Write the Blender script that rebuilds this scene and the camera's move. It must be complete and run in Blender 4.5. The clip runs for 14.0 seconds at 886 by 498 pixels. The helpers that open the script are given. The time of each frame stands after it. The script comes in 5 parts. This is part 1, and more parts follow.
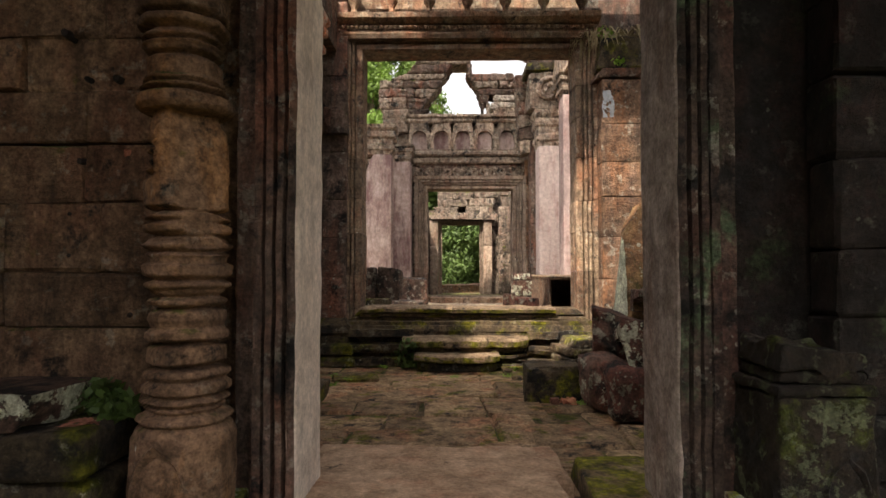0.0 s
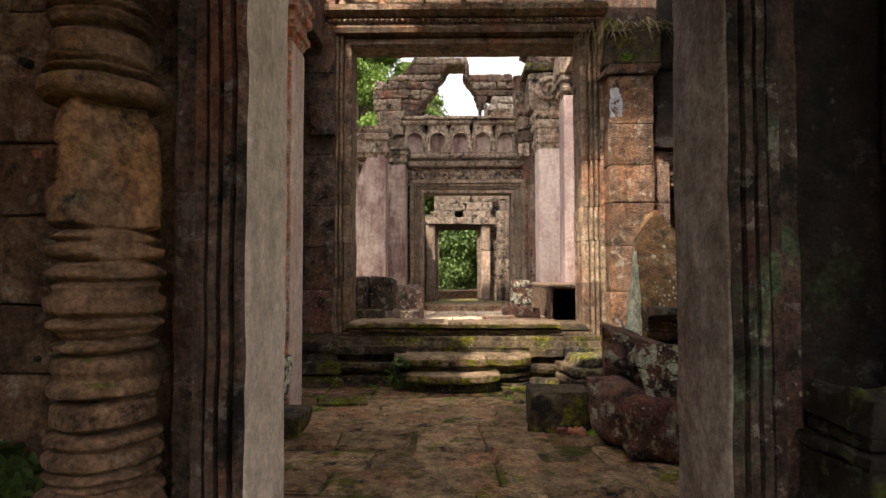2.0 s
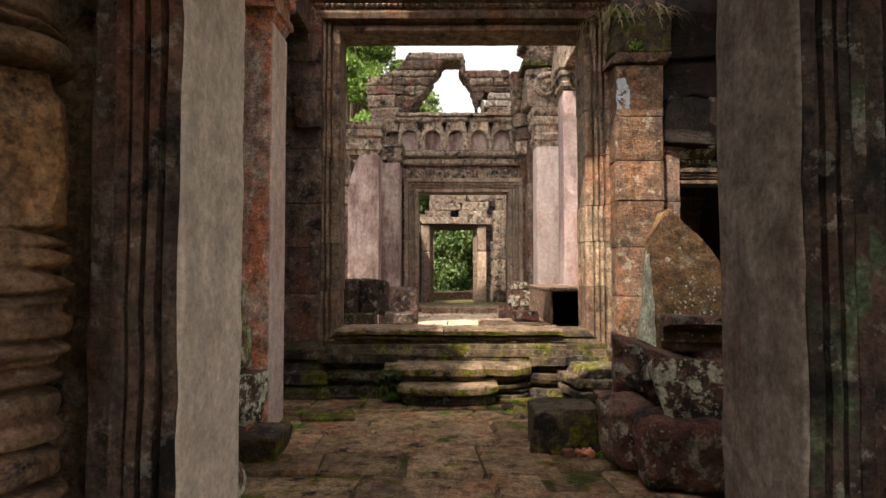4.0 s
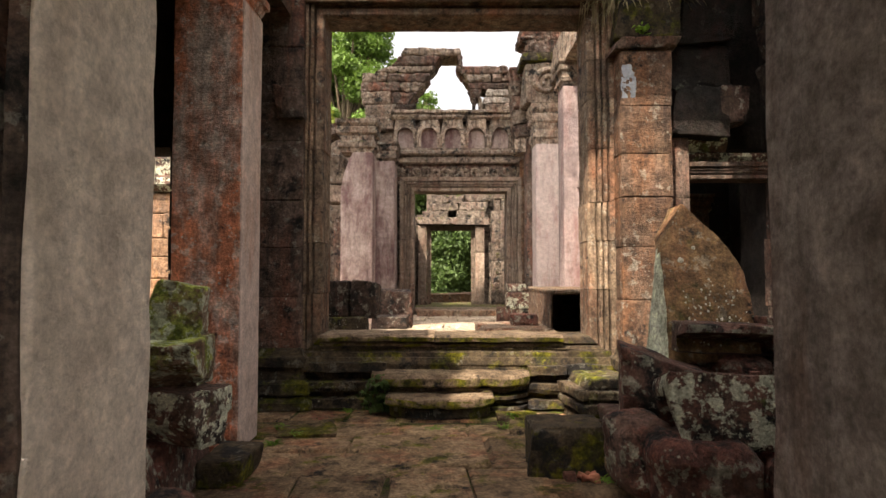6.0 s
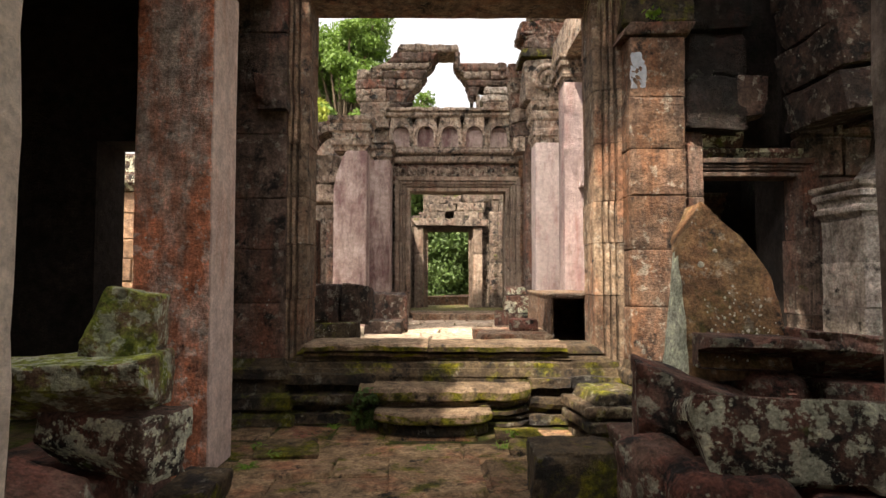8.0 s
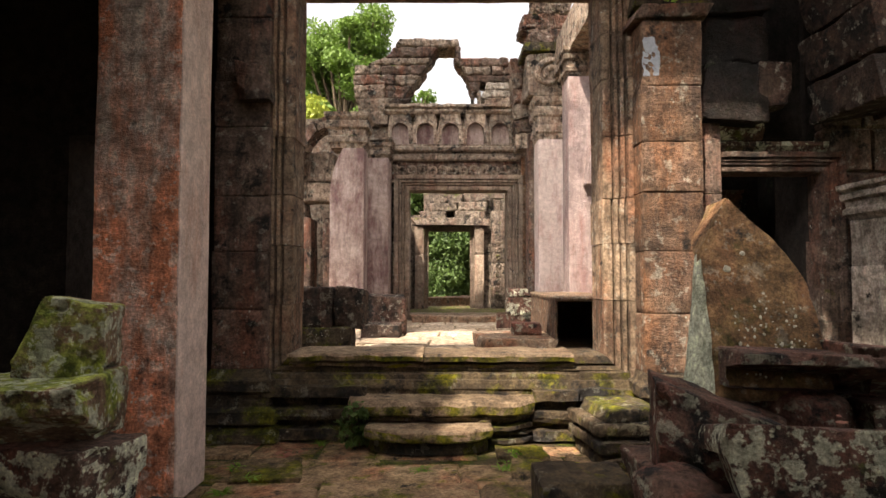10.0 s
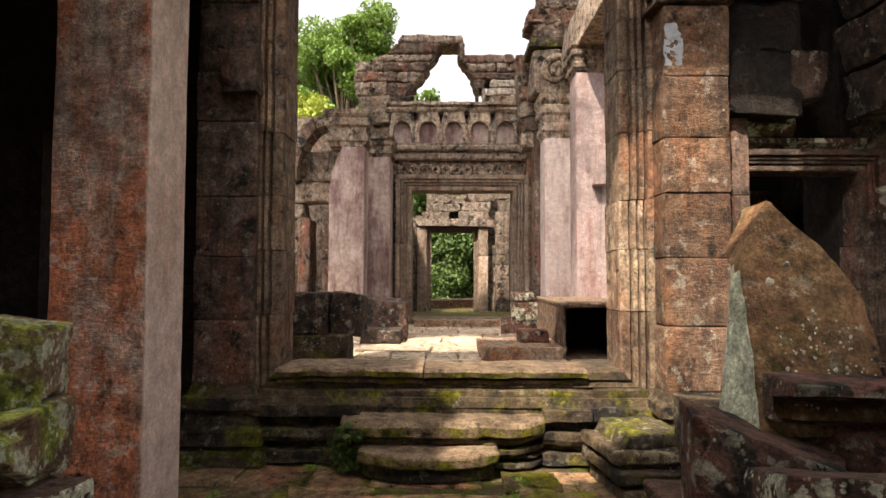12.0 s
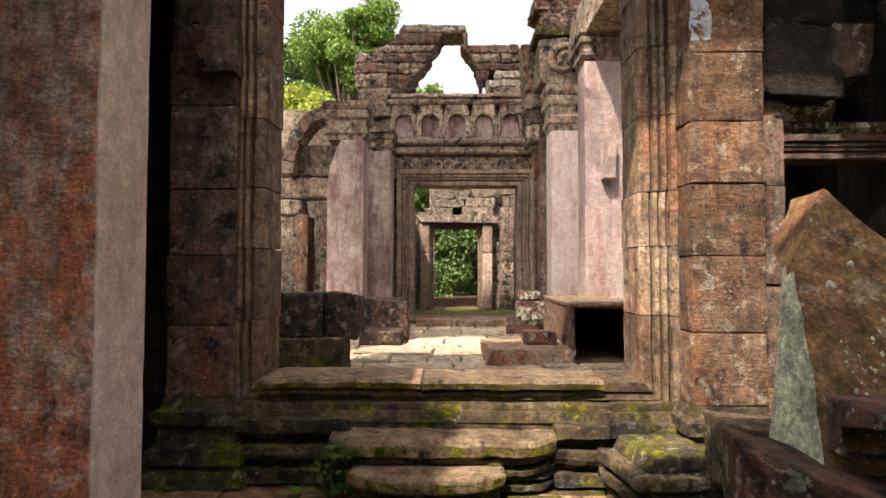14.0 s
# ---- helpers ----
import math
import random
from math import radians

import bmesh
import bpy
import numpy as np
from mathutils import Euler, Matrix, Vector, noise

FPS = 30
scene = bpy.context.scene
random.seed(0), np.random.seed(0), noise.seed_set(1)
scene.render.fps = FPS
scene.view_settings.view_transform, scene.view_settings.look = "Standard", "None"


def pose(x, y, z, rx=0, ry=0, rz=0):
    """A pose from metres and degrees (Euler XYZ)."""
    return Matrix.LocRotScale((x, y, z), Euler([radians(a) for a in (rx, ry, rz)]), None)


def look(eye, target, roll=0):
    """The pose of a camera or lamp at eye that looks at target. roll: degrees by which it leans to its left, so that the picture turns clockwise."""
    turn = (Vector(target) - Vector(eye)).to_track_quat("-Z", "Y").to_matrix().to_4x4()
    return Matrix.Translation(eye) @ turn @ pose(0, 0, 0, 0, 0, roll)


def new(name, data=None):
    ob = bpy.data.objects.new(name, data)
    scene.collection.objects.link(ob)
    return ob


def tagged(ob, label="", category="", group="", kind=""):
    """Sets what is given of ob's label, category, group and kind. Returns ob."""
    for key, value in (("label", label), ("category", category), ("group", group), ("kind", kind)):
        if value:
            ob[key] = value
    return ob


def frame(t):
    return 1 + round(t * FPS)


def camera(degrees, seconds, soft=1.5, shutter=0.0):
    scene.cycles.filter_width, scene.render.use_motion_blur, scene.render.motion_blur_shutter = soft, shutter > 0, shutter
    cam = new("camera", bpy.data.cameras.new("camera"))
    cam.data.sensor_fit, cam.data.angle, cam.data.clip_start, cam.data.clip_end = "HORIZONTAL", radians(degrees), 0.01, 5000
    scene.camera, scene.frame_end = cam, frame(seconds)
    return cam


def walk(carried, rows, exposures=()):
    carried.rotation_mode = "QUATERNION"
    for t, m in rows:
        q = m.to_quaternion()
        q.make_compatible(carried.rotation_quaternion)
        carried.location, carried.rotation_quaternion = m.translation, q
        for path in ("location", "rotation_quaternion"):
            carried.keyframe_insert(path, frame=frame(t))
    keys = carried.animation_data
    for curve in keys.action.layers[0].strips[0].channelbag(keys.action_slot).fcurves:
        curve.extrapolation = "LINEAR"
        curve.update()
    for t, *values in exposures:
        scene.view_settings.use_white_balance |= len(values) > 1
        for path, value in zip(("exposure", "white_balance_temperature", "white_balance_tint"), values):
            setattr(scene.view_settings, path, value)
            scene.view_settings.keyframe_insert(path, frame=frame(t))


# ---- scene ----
cam = camera(74.5, 14.0)

PATH = [
    (0, (-0.003, -0.003, 0.918), (-0.033, 1.995, 0.983), -0.0),
    (0.5, (-0.014, 0.085, 0.934), (-0.044, 2.084, 1.002), -0.0),
    (1, (-0.02, 0.179, 0.941), (-0.047, 2.178, 1.014), -0.0),
    (1.5, (-0.008, 0.299, 0.96), (-0.031, 2.298, 1.036), -0.0),
    (2, (0.013, 0.393, 0.991), (-0.009, 2.392, 1.067), -0.1),
    (2.5, (0.012, 0.485, 1.005), (-0.008, 2.483, 1.08), -0.0),
    (3, (0.005, 0.576, 1.018), (-0.009, 2.574, 1.093), 0.0),
    (5.5, (0.064, 0.981, 1.01), (0.06, 2.979, 1.089), -0.0),
    (6, (0.078, 1.08, 1.016), (0.073, 3.079, 1.097), 0.0),
    (6.5, (0.083, 1.173, 1.016), (0.08, 3.171, 1.1), 0.1),
    (7, (0.086, 1.243, 1.017), (0.086, 3.241, 1.101), 0.1),
    (7.5, (0.094, 1.325, 1.026), (0.095, 3.323, 1.111), 0.1),
    (8, (0.103, 1.411, 1.035), (0.105, 3.41, 1.121), 0.1),
    (10.5, (0.148, 1.802, 1.069), (0.139, 3.8, 1.153), 0.1),
    (11, (0.152, 1.892, 1.079), (0.14, 3.891, 1.163), 0.2),
    (11.5, (0.148, 1.965, 1.097), (0.134, 3.963, 1.183), 0.2),
    (12, (0.15, 2.028, 1.108), (0.132, 4.026, 1.193), 0.2),
    (12.5, (0.148, 2.126, 1.119), (0.126, 4.124, 1.204), 0.1),
    (13, (0.147, 2.216, 1.12), (0.123, 4.214, 1.204), 0.1),
    (13.5, (0.155, 2.295, 1.126), (0.127, 4.293, 1.205), 0.1),
    (14, (0.169, 2.372, 1.127), (0.137, 4.371, 1.201), 0.1),
]
walk(cam, [(t, look(eye, target, roll)) for t, eye, target, roll in PATH], exposures=[(0.0, 1.64, 7150, 14), (6.0, 1.72, 7150, 14), (14.0, 1.78, 7150, 14)])


# ---- world, sun and exposure ----
SUN_TO = Vector((0.36, 0.66, -1.0)).normalized()
world = bpy.data.worlds.new("sky_world")
scene.world = world
world.use_nodes = True
_wt = world.node_tree
_sky = _wt.nodes.new("ShaderNodeTexSky")
_sky.sky_type = "NISHITA"
_sky.sun_disc = False
_sky.sun_elevation = math.asin(-SUN_TO.z)
_sky.sun_rotation = math.atan2(-SUN_TO.x, -SUN_TO.y)
_sky.air_density, _sky.dust_density = 1.0, 6.0
_hsv = _wt.nodes.new("ShaderNodeHueSaturation")
_hsv.inputs["Saturation"].default_value = 0.25
_wt.links.new(_sky.outputs[0], _hsv.inputs["Color"])
_wt.links.new(_hsv.outputs[0], _wt.nodes["Background"].inputs[0])
_wt.nodes["Background"].inputs[1].default_value = 0.15
sun_data = bpy.data.lights.new("sun", "SUN")
sun_data.energy, sun_data.angle, sun_data.color = 3.4, radians(1.0), (1.0, 0.91, 0.78)
sun = new("sun", sun_data)
sun.matrix_world = look((0, 0, 12), Vector((0, 0, 12)) + SUN_TO)


# ---- materials ----
class Nodes:
    """A short hand for building a node tree."""

    def __init__(self, name):
        self.mat = bpy.data.materials.new(name)
        self.mat.use_nodes = True
        self.t = self.mat.node_tree
        self.bsdf = self.t.nodes["Principled BSDF"]
        self.pos = self.t.nodes.new("ShaderNodeNewGeometry")

    def put(self, sock, v):
        if isinstance(v, bpy.types.NodeSocket):
            self.t.links.new(v, sock)
        elif v is not None:
            sock.default_value = v

    def noise(self, scale, detail=6, rough=0.6, stretch=None, shift=0.0):
        vec = self.pos.outputs["Position"]
        if stretch or shift:
            m = self.t.nodes.new("ShaderNodeMapping")
            m.inputs["Scale"].default_value = stretch or (1, 1, 1)
            m.inputs["Location"].default_value = (shift, shift * 0.7, shift * 1.3)
            self.put(m.inputs["Vector"], vec)
            vec = m.outputs[0]
        n = self.t.nodes.new("ShaderNodeTexNoise")
        n.inputs["Scale"].default_value, n.inputs["Detail"].default_value, n.inputs["Roughness"].default_value = scale, detail, rough
        self.put(n.inputs["Vector"], vec)
        return n.outputs["Fac"]

    def spots(self, scale, lo, hi):
        n = self.t.nodes.new("ShaderNodeTexVoronoi")
        n.inputs["Scale"].default_value = scale
        warp = self.t.nodes.new("ShaderNodeVectorMath")
        warp.operation = "ADD"
        w = self.t.nodes.new("ShaderNodeTexNoise")
        w.inputs["Scale"].default_value = scale * 2.5
        s = self.t.nodes.new("ShaderNodeVectorMath")
        s.operation = "SCALE"
        s.inputs["Scale"].default_value = 0.35 / scale
        self.put(w.inputs["Vector"], self.pos.outputs["Position"])
        self.put(s.inputs[0], w.outputs["Color"])
        self.put(warp.inputs[0], self.pos.outputs["Position"])
        self.put(warp.inputs[1], s.outputs[0])
        self.put(n.inputs["Vector"], warp.outputs[0])
        return self.band(n.outputs["Distance"], hi, lo)

    def math(self, op, a, b=None):
        n = self.t.nodes.new("ShaderNodeMath")
        n.operation = op
        self.put(n.inputs[0], a)
        self.put(n.inputs[1], b)
        return n.outputs[0]

    def band(self, v, lo, hi, a=0.0, b=1.0):
        n = self.t.nodes.new("ShaderNodeMapRange")
        for i, x in enumerate((v, lo, hi, a, b)):
            self.put(n.inputs[i], x)
        return n.outputs[0]

    def mix(self, f, a, b, kind="MIX"):
        n = self.t.nodes.new("ShaderNodeMix")
        n.data_type, n.blend_type = "RGBA", kind
        self.put(n.inputs[0], f)
        for sock, v in ((n.inputs[6], a), (n.inputs[7], b)):
            self.put(sock, (*v, 1) if isinstance(v, tuple) and len(v) == 3 else v)
        return n.outputs[2]

    def up(self, lo, hi):
        s = self.t.nodes.new("ShaderNodeSeparateXYZ")
        self.put(s.inputs[0], self.pos.outputs["Normal"])
        return self.band(s.outputs[2], lo, hi)

    def rand(self):
        return self.t.nodes.new("ShaderNodeObjectInfo").outputs["Random"]

    def finish(self, col, rough=0.9, bump=0.5, height=None, dist=0.02):
        self.put(self.bsdf.inputs["Base Color"], col)
        self.put(self.bsdf.inputs["Roughness"], rough)
        self.bsdf.inputs["Specular IOR Level"].default_value = 0.25
        if height is not None:
            b = self.t.nodes.new("ShaderNodeBump")
            b.inputs["Strength"].default_value, b.inputs["Distance"].default_value = bump, dist
            self.put(b.inputs["Height"], height)
            self.put(self.bsdf.inputs["Normal"], b.outputs[0])
        return self.mat


MOSS_A, MOSS_B = (0.035, 0.05, 0.008), (0.12, 0.13, 0.012)


def stone(name, a, b, red=None, red_at=0.55, moss=0.0, lichen=0.0, streak=0.0, black=0.0, bump=0.6, moss_up=0.3, pale=(0.5, 0.5, 0.42), piece=0.35, combed=0.0,
          moss_cols=None, grain=1.0, sides=False):
    """Weathered sandstone: two tones, red bloom, moss, lichen spots, run-off streaks and black crust."""
    n = Nodes(name)
    coarse, fine, mid = n.noise(3.2, 9, 0.66), n.noise(60, 7, 0.75), n.noise(13, 8, 0.7, None, 12.0)
    col = n.mix(n.band(coarse, 0.36, 0.64), a, b)
    if red:
        col = n.mix(n.math("MULTIPLY", n.band(n.noise(2.4, 8, 0.68, (1.5, 1.5, 0.45), 4.1), red_at - 0.06, red_at + 0.1), 0.85), col, red)
    if streak:
        s = n.noise(9, 7, 0.65, (1.4, 1.4, 0.16), 9.0)
        col = n.mix(n.math("MULTIPLY", n.band(s, 0.52, 0.66), streak), col, (0.025, 0.022, 0.02))
    if black:
        s = n.noise(5.0, 10, 0.72, None, 15.0)
        col = n.mix(n.band(s, 0.62 - 0.2 * black, 0.70 - 0.2 * black), col, (0.02, 0.018, 0.017))
    if moss:
        c1, c2 = moss_cols or (MOSS_A, MOSS_B)
        mcol = n.mix(n.band(n.noise(14, 6, 0.7, None, 2.0), 0.35, 0.65), c1, c2)
        f = n.math("ADD", n.noise(4.5, 9, 0.68, None, 7.0), n.math("MULTIPLY", n.up(-0.1, 0.9), moss_up * 0.35))
        col = n.mix(n.band(f, 0.68 - 0.28 * moss, 0.76 - 0.26 * moss), col, mcol)
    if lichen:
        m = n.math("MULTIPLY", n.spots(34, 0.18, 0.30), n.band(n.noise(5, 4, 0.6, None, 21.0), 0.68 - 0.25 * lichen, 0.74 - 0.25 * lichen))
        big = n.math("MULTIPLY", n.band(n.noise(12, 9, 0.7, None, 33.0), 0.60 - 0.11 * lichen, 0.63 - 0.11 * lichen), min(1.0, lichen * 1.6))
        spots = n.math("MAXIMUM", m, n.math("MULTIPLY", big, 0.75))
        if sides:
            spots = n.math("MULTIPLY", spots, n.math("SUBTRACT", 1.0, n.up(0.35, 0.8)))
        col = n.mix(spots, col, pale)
    col = n.mix(1.0, col, n.mix(n.band(fine, 0.36, 0.64), (1 - 0.52 * grain,) * 3, (1 + 0.34 * grain,) * 3), "MULTIPLY")
    col = n.mix(1.0, col, n.mix(n.band(mid, 0.36, 0.64), (1 - 0.56 * grain, 1 - 0.57 * grain, 1 - 0.58 * grain), (1 + 0.35 * grain, 1 + 0.36 * grain, 1 + 0.38 * grain)), "MULTIPLY")
    r = n.band(n.rand(), 0, 1, 1 - piece, 1 + piece * 0.6)
    tone = n.t.nodes.new("ShaderNodeCombineColor")
    for i in range(3):
        n.put(tone.inputs[i], r)
    col = n.mix(1.0, col, tone.outputs[0], "MULTIPLY")
    h = n.math("ADD", n.math("MULTIPLY", mid, 1.1), n.math("MULTIPLY", fine, 0.6))
    if combed:
        h = n.math("ADD", h, n.math("MULTIPLY", n.noise(30, 3, 0.6, (0.5, 0.5, 2.2), 1.0), combed))
    return n.finish(col, n.band(fine, 0.2, 0.8, 0.74, 0.98), min(1.0, bump * 1.3), h, 0.03)


M_WALL = stone("brown_sandstone", (0.19, 0.112, 0.068), (0.36, 0.235, 0.145), (0.22, 0.10, 0.06), 0.54, moss=0.14, lichen=0.24, streak=0.5, black=0.28, bump=0.8, piece=0.45)
M_COL = stone("ochre_sandstone", (0.21, 0.13, 0.085), (0.32, 0.19, 0.11), (0.42, 0.19, 0.065), 0.54, moss=0.1, lichen=0.1, streak=0.25, black=0.2)
M_DARK = stone("dark_sandstone", (0.105, 0.075, 0.06), (0.22, 0.155, 0.12), (0.23, 0.09, 0.055), 0.53, lichen=0.25, streak=0.7, black=0.4, moss=0.1)
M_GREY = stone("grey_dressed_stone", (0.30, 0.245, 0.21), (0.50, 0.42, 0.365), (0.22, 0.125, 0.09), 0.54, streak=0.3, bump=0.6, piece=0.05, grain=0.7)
# Left reveal only: raised in tone, strong light put into the colour.
M_BEIGE_LIT = stone("beige_lit_dressed_stone", (0.66, 0.54, 0.44), (0.80, 0.68, 0.565), (0.50, 0.38, 0.28), 0.63, streak=0.1, bump=0.55, piece=0.05, grain=0.45)
M_GREEN = stone("green_stained_stone", (0.06, 0.042, 0.034), (0.13, 0.092, 0.072), (0.12, 0.055, 0.042), 0.53, moss=0.44, lichen=0.25, streak=0.8, black=0.5, moss_up=0.0,
                moss_cols=((0.04, 0.065, 0.035), (0.15, 0.21, 0.12)))
M_RED = stone("red_weathered_stone", (0.52, 0.40, 0.335), (0.70, 0.58, 0.49), (0.68, 0.21, 0.09), 0.45, lichen=0.45, streak=0.25, black=0.16, bump=0.8, combed=0.35, piece=0.05, pale=(0.68, 0.62, 0.54))
M_PINK = stone("pink_sandstone", (0.36, 0.27, 0.24), (0.50, 0.395, 0.355), (0.15, 0.075, 0.075), 0.515, streak=0.3, lichen=0.12, bump=0.5, piece=0.1, combed=0.3, grain=0.5)
M_PIER = stone("orange_pier_stone", (0.14, 0.085, 0.06), (0.25, 0.16, 0.105), (0.265, 0.12, 0.055), 0.53, lichen=0.3, streak=0.5, black=0.25, bump=1.0, combed=0.25)
M_FRAME = stone("door_frame_stone", (0.19, 0.13, 0.09), (0.36, 0.265, 0.18), (0.30, 0.13, 0.07), 0.53, lichen=0.25, streak=0.6, black=0.25)
M_MOSSY = stone("mossy_step_stone", (0.05, 0.037, 0.023), (0.13, 0.096, 0.056), (0.09, 0.055, 0.036), 0.6, moss=0.68, lichen=0.12, streak=0.4, black=0.62, moss_up=-0.3,
                moss_cols=((0.035, 0.042, 0.005), (0.22, 0.205, 0.012)))
M_FLAG = stone("mossy_flagstone", (0.15, 0.10, 0.06), (0.28, 0.20, 0.12), None, moss=0.6, black=0.3, moss_up=0.2, moss_cols=((0.05, 0.055, 0.006), (0.23, 0.21, 0.012)))
M_FLOOR = stone("paving_stone", (0.24, 0.155, 0.09), (0.44, 0.305, 0.18), (0.42, 0.185, 0.10), 0.56, moss=0.5, black=0.28, moss_up=0.0, piece=0.45, bump=0.9,
                moss_cols=((0.055, 0.058, 0.007), (0.19, 0.18, 0.012)))
M_COURT = stone("pale_court_paving", (0.40, 0.31, 0.22), (0.55, 0.45, 0.34), (0.34, 0.22, 0.15), 0.62, bump=0.5, piece=0.25)
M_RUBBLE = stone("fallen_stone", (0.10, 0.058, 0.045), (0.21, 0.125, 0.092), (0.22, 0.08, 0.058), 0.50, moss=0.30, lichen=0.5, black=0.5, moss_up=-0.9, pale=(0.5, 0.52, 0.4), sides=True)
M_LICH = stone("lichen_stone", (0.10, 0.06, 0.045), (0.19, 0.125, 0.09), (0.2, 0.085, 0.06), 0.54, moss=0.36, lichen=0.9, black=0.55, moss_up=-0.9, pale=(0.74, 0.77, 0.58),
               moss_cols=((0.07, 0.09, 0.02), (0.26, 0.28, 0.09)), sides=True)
M_GREENROCK = stone("moss_covered_stone", (0.17, 0.10, 0.065), (0.24, 0.16, 0.10), None, moss=0.62, lichen=0.8, black=0.3, moss_cols=((0.11, 0.15, 0.02), (0.43, 0.47, 0.10)),
                    pale=(0.55, 0.58, 0.43))
M_SLAB = stone("ochre_slab_stone", (0.14, 0.082, 0.04), (0.25, 0.15, 0.07), (0.22, 0.105, 0.055), 0.54, moss=0.42, lichen=0.25, black=0.2, bump=0.6, moss_up=0.0, pale=(0.5, 0.47, 0.38),
               moss_cols=((0.06, 0.052, 0.014), (0.14, 0.11, 0.03)))
M_PALEGREEN = stone("pale_green_lichen_stone", (0.50, 0.55, 0.40), (0.70, 0.73, 0.57), (0.28, 0.22, 0.14), 0.6, moss=0.1, bump=0.7)
# Worn stone, paler than the courses: sun on the treads is in its colour.
M_TREAD = stone("worn_lit_tread_stone", (0.19, 0.135, 0.085), (0.36, 0.265, 0.175), (0.22, 0.13, 0.08), 0.6, moss=0.85, black=0.36, moss_up=-1.35, moss_cols=((0.04, 0.048, 0.005), (0.27, 0.25, 0.012)))
M_SILL = stone("threshold_stone", (0.42, 0.27, 0.17), (0.58, 0.40, 0.27), (0.44, 0.23, 0.14), 0.58, black=0.1, bump=0.7, grain=0.6)
M_CASE = stone("pale_door_case_stone", (0.22, 0.165, 0.125), (0.36, 0.28, 0.215), (0.24, 0.14, 0.10), 0.57, lichen=0.2, streak=0.55, black=0.2, grain=0.6)
# Paler than the pillar's front: light on the inner side is in the colour.
M_LIT_FLANK = stone("pale_lit_pillar_stone", (0.60, 0.46, 0.39), (0.76, 0.61, 0.53), (0.54, 0.30, 0.21), 0.58, streak=0.12, bump=0.4, piece=0.02, grain=0.45)
# Mossy stone with shade under overhangs and in grooves put into its colour.
M_MOSS_SHADE = stone("shade_dark_mossy_stone", (0.045, 0.034, 0.022), (0.12, 0.09, 0.055), None, moss=0.46, lichen=0.25, black=0.66, moss_up=0.2, moss_cols=((0.028, 0.036, 0.006), (0.16, 0.155, 0.012)))
M_CARVED = stone("grooved_lichen_stone", (0.055, 0.039, 0.025), (0.16, 0.115, 0.07), None, moss=0.42, lichen=0.36, black=0.6, moss_up=-0.4, pale=(0.36, 0.33, 0.23), moss_cols=((0.035, 0.043, 0.006), (0.19, 0.175, 0.012)))
M_FAR = stone("far_carved_stone", (0.23, 0.17, 0.13), (0.47, 0.37, 0.285), (0.30, 0.165, 0.11), 0.58, moss=0.06, lichen=0.35, streak=0.75, black=0.46, bump=1.0)
M_FOURTH = stone("grey_crusted_wall_stone", (0.11, 0.085, 0.068), (0.23, 0.185, 0.145), (0.17, 0.10, 0.075), 0.57, moss=0.24, lichen=0.2, streak=0.7, black=0.45, bump=1.0)
M_PALE = stone("pale_pink_pillar_stone", (0.56, 0.455, 0.41), (0.68, 0.57, 0.52), (0.40, 0.24, 0.21), 0.57, streak=0.15, bump=0.5, piece=0.06, combed=0.3, grain=0.4)
M_PALEGREY = stone("pale_grey_pilaster_stone", (0.42, 0.36, 0.30), (0.64, 0.56, 0.48), (0.36, 0.20, 0.14), 0.58, lichen=0.4, streak=0.4, black=0.2, bump=0.8)
# Darker copy of the pink stone, for a pillar front in painted shade.
M_PINK_SHADE = stone("shaded_pink_pillar_stone", (0.26, 0.20, 0.19), (0.35, 0.275, 0.26), (0.22, 0.12, 0.11), 0.55, streak=0.25, bump=0.5, piece=0.06, combed=0.3, grain=0.45)
# Black crust, with shade of vault, gable recess and court heap mixed in.
M_CRUSTED_SHADE = stone("black_crusted_shade_stone", (0.05, 0.035, 0.028), (0.12, 0.08, 0.06), (0.12, 0.055, 0.04), 0.56, moss=0.12, lichen=0.3, black=0.6, moss_up=0.0)
# Near black: the shade inside the galleries is put into this colour.
M_BLACK_SHADE = stone("black_gallery_shade", (0.025, 0.02, 0.017), (0.05, 0.038, 0.032), None, streak=0.6, black=0.3)
# Black stain, with the shade of recess and vault also put into the colour.
M_STAIN_SHADE = stone("black_stained_shade_stone", (0.010, 0.008, 0.007), (0.036, 0.025, 0.02), (0.045, 0.02, 0.016), 0.55, moss=0.3, lichen=0.15, streak=0.8, black=0.62, moss_up=0.0,
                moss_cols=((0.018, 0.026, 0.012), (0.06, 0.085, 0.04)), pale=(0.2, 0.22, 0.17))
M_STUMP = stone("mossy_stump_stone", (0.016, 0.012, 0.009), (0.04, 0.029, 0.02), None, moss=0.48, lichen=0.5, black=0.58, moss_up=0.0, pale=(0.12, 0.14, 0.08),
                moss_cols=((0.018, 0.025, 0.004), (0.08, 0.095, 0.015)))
M_SOIL = stone("damp_soil", (0.09, 0.065, 0.038), (0.17, 0.12, 0.07), None, moss=0.45, bump=1.0, piece=0.0)


def plain(name, a, b, scale=12, rough=0.8, bump=0.3):
    n = Nodes(name)
    col = n.mix(n.band(n.noise(scale, 5, 0.6), 0.35, 0.65), a, b)
    col = n.mix(n.band(n.rand(), 0, 1, 0, 0.4), col, b)
    m = n.finish(col, rough, bump, n.noise(scale * 4, 4))
    return m


M_PATCH = plain("blue_grey_mortar", (0.20, 0.22, 0.25), (0.34, 0.36, 0.39), 25, 0.9, 0.4)
M_CRUST = plain("white_lichen_crust", (0.42, 0.41, 0.33), (0.62, 0.6, 0.5), 60, 0.95, 0.5)


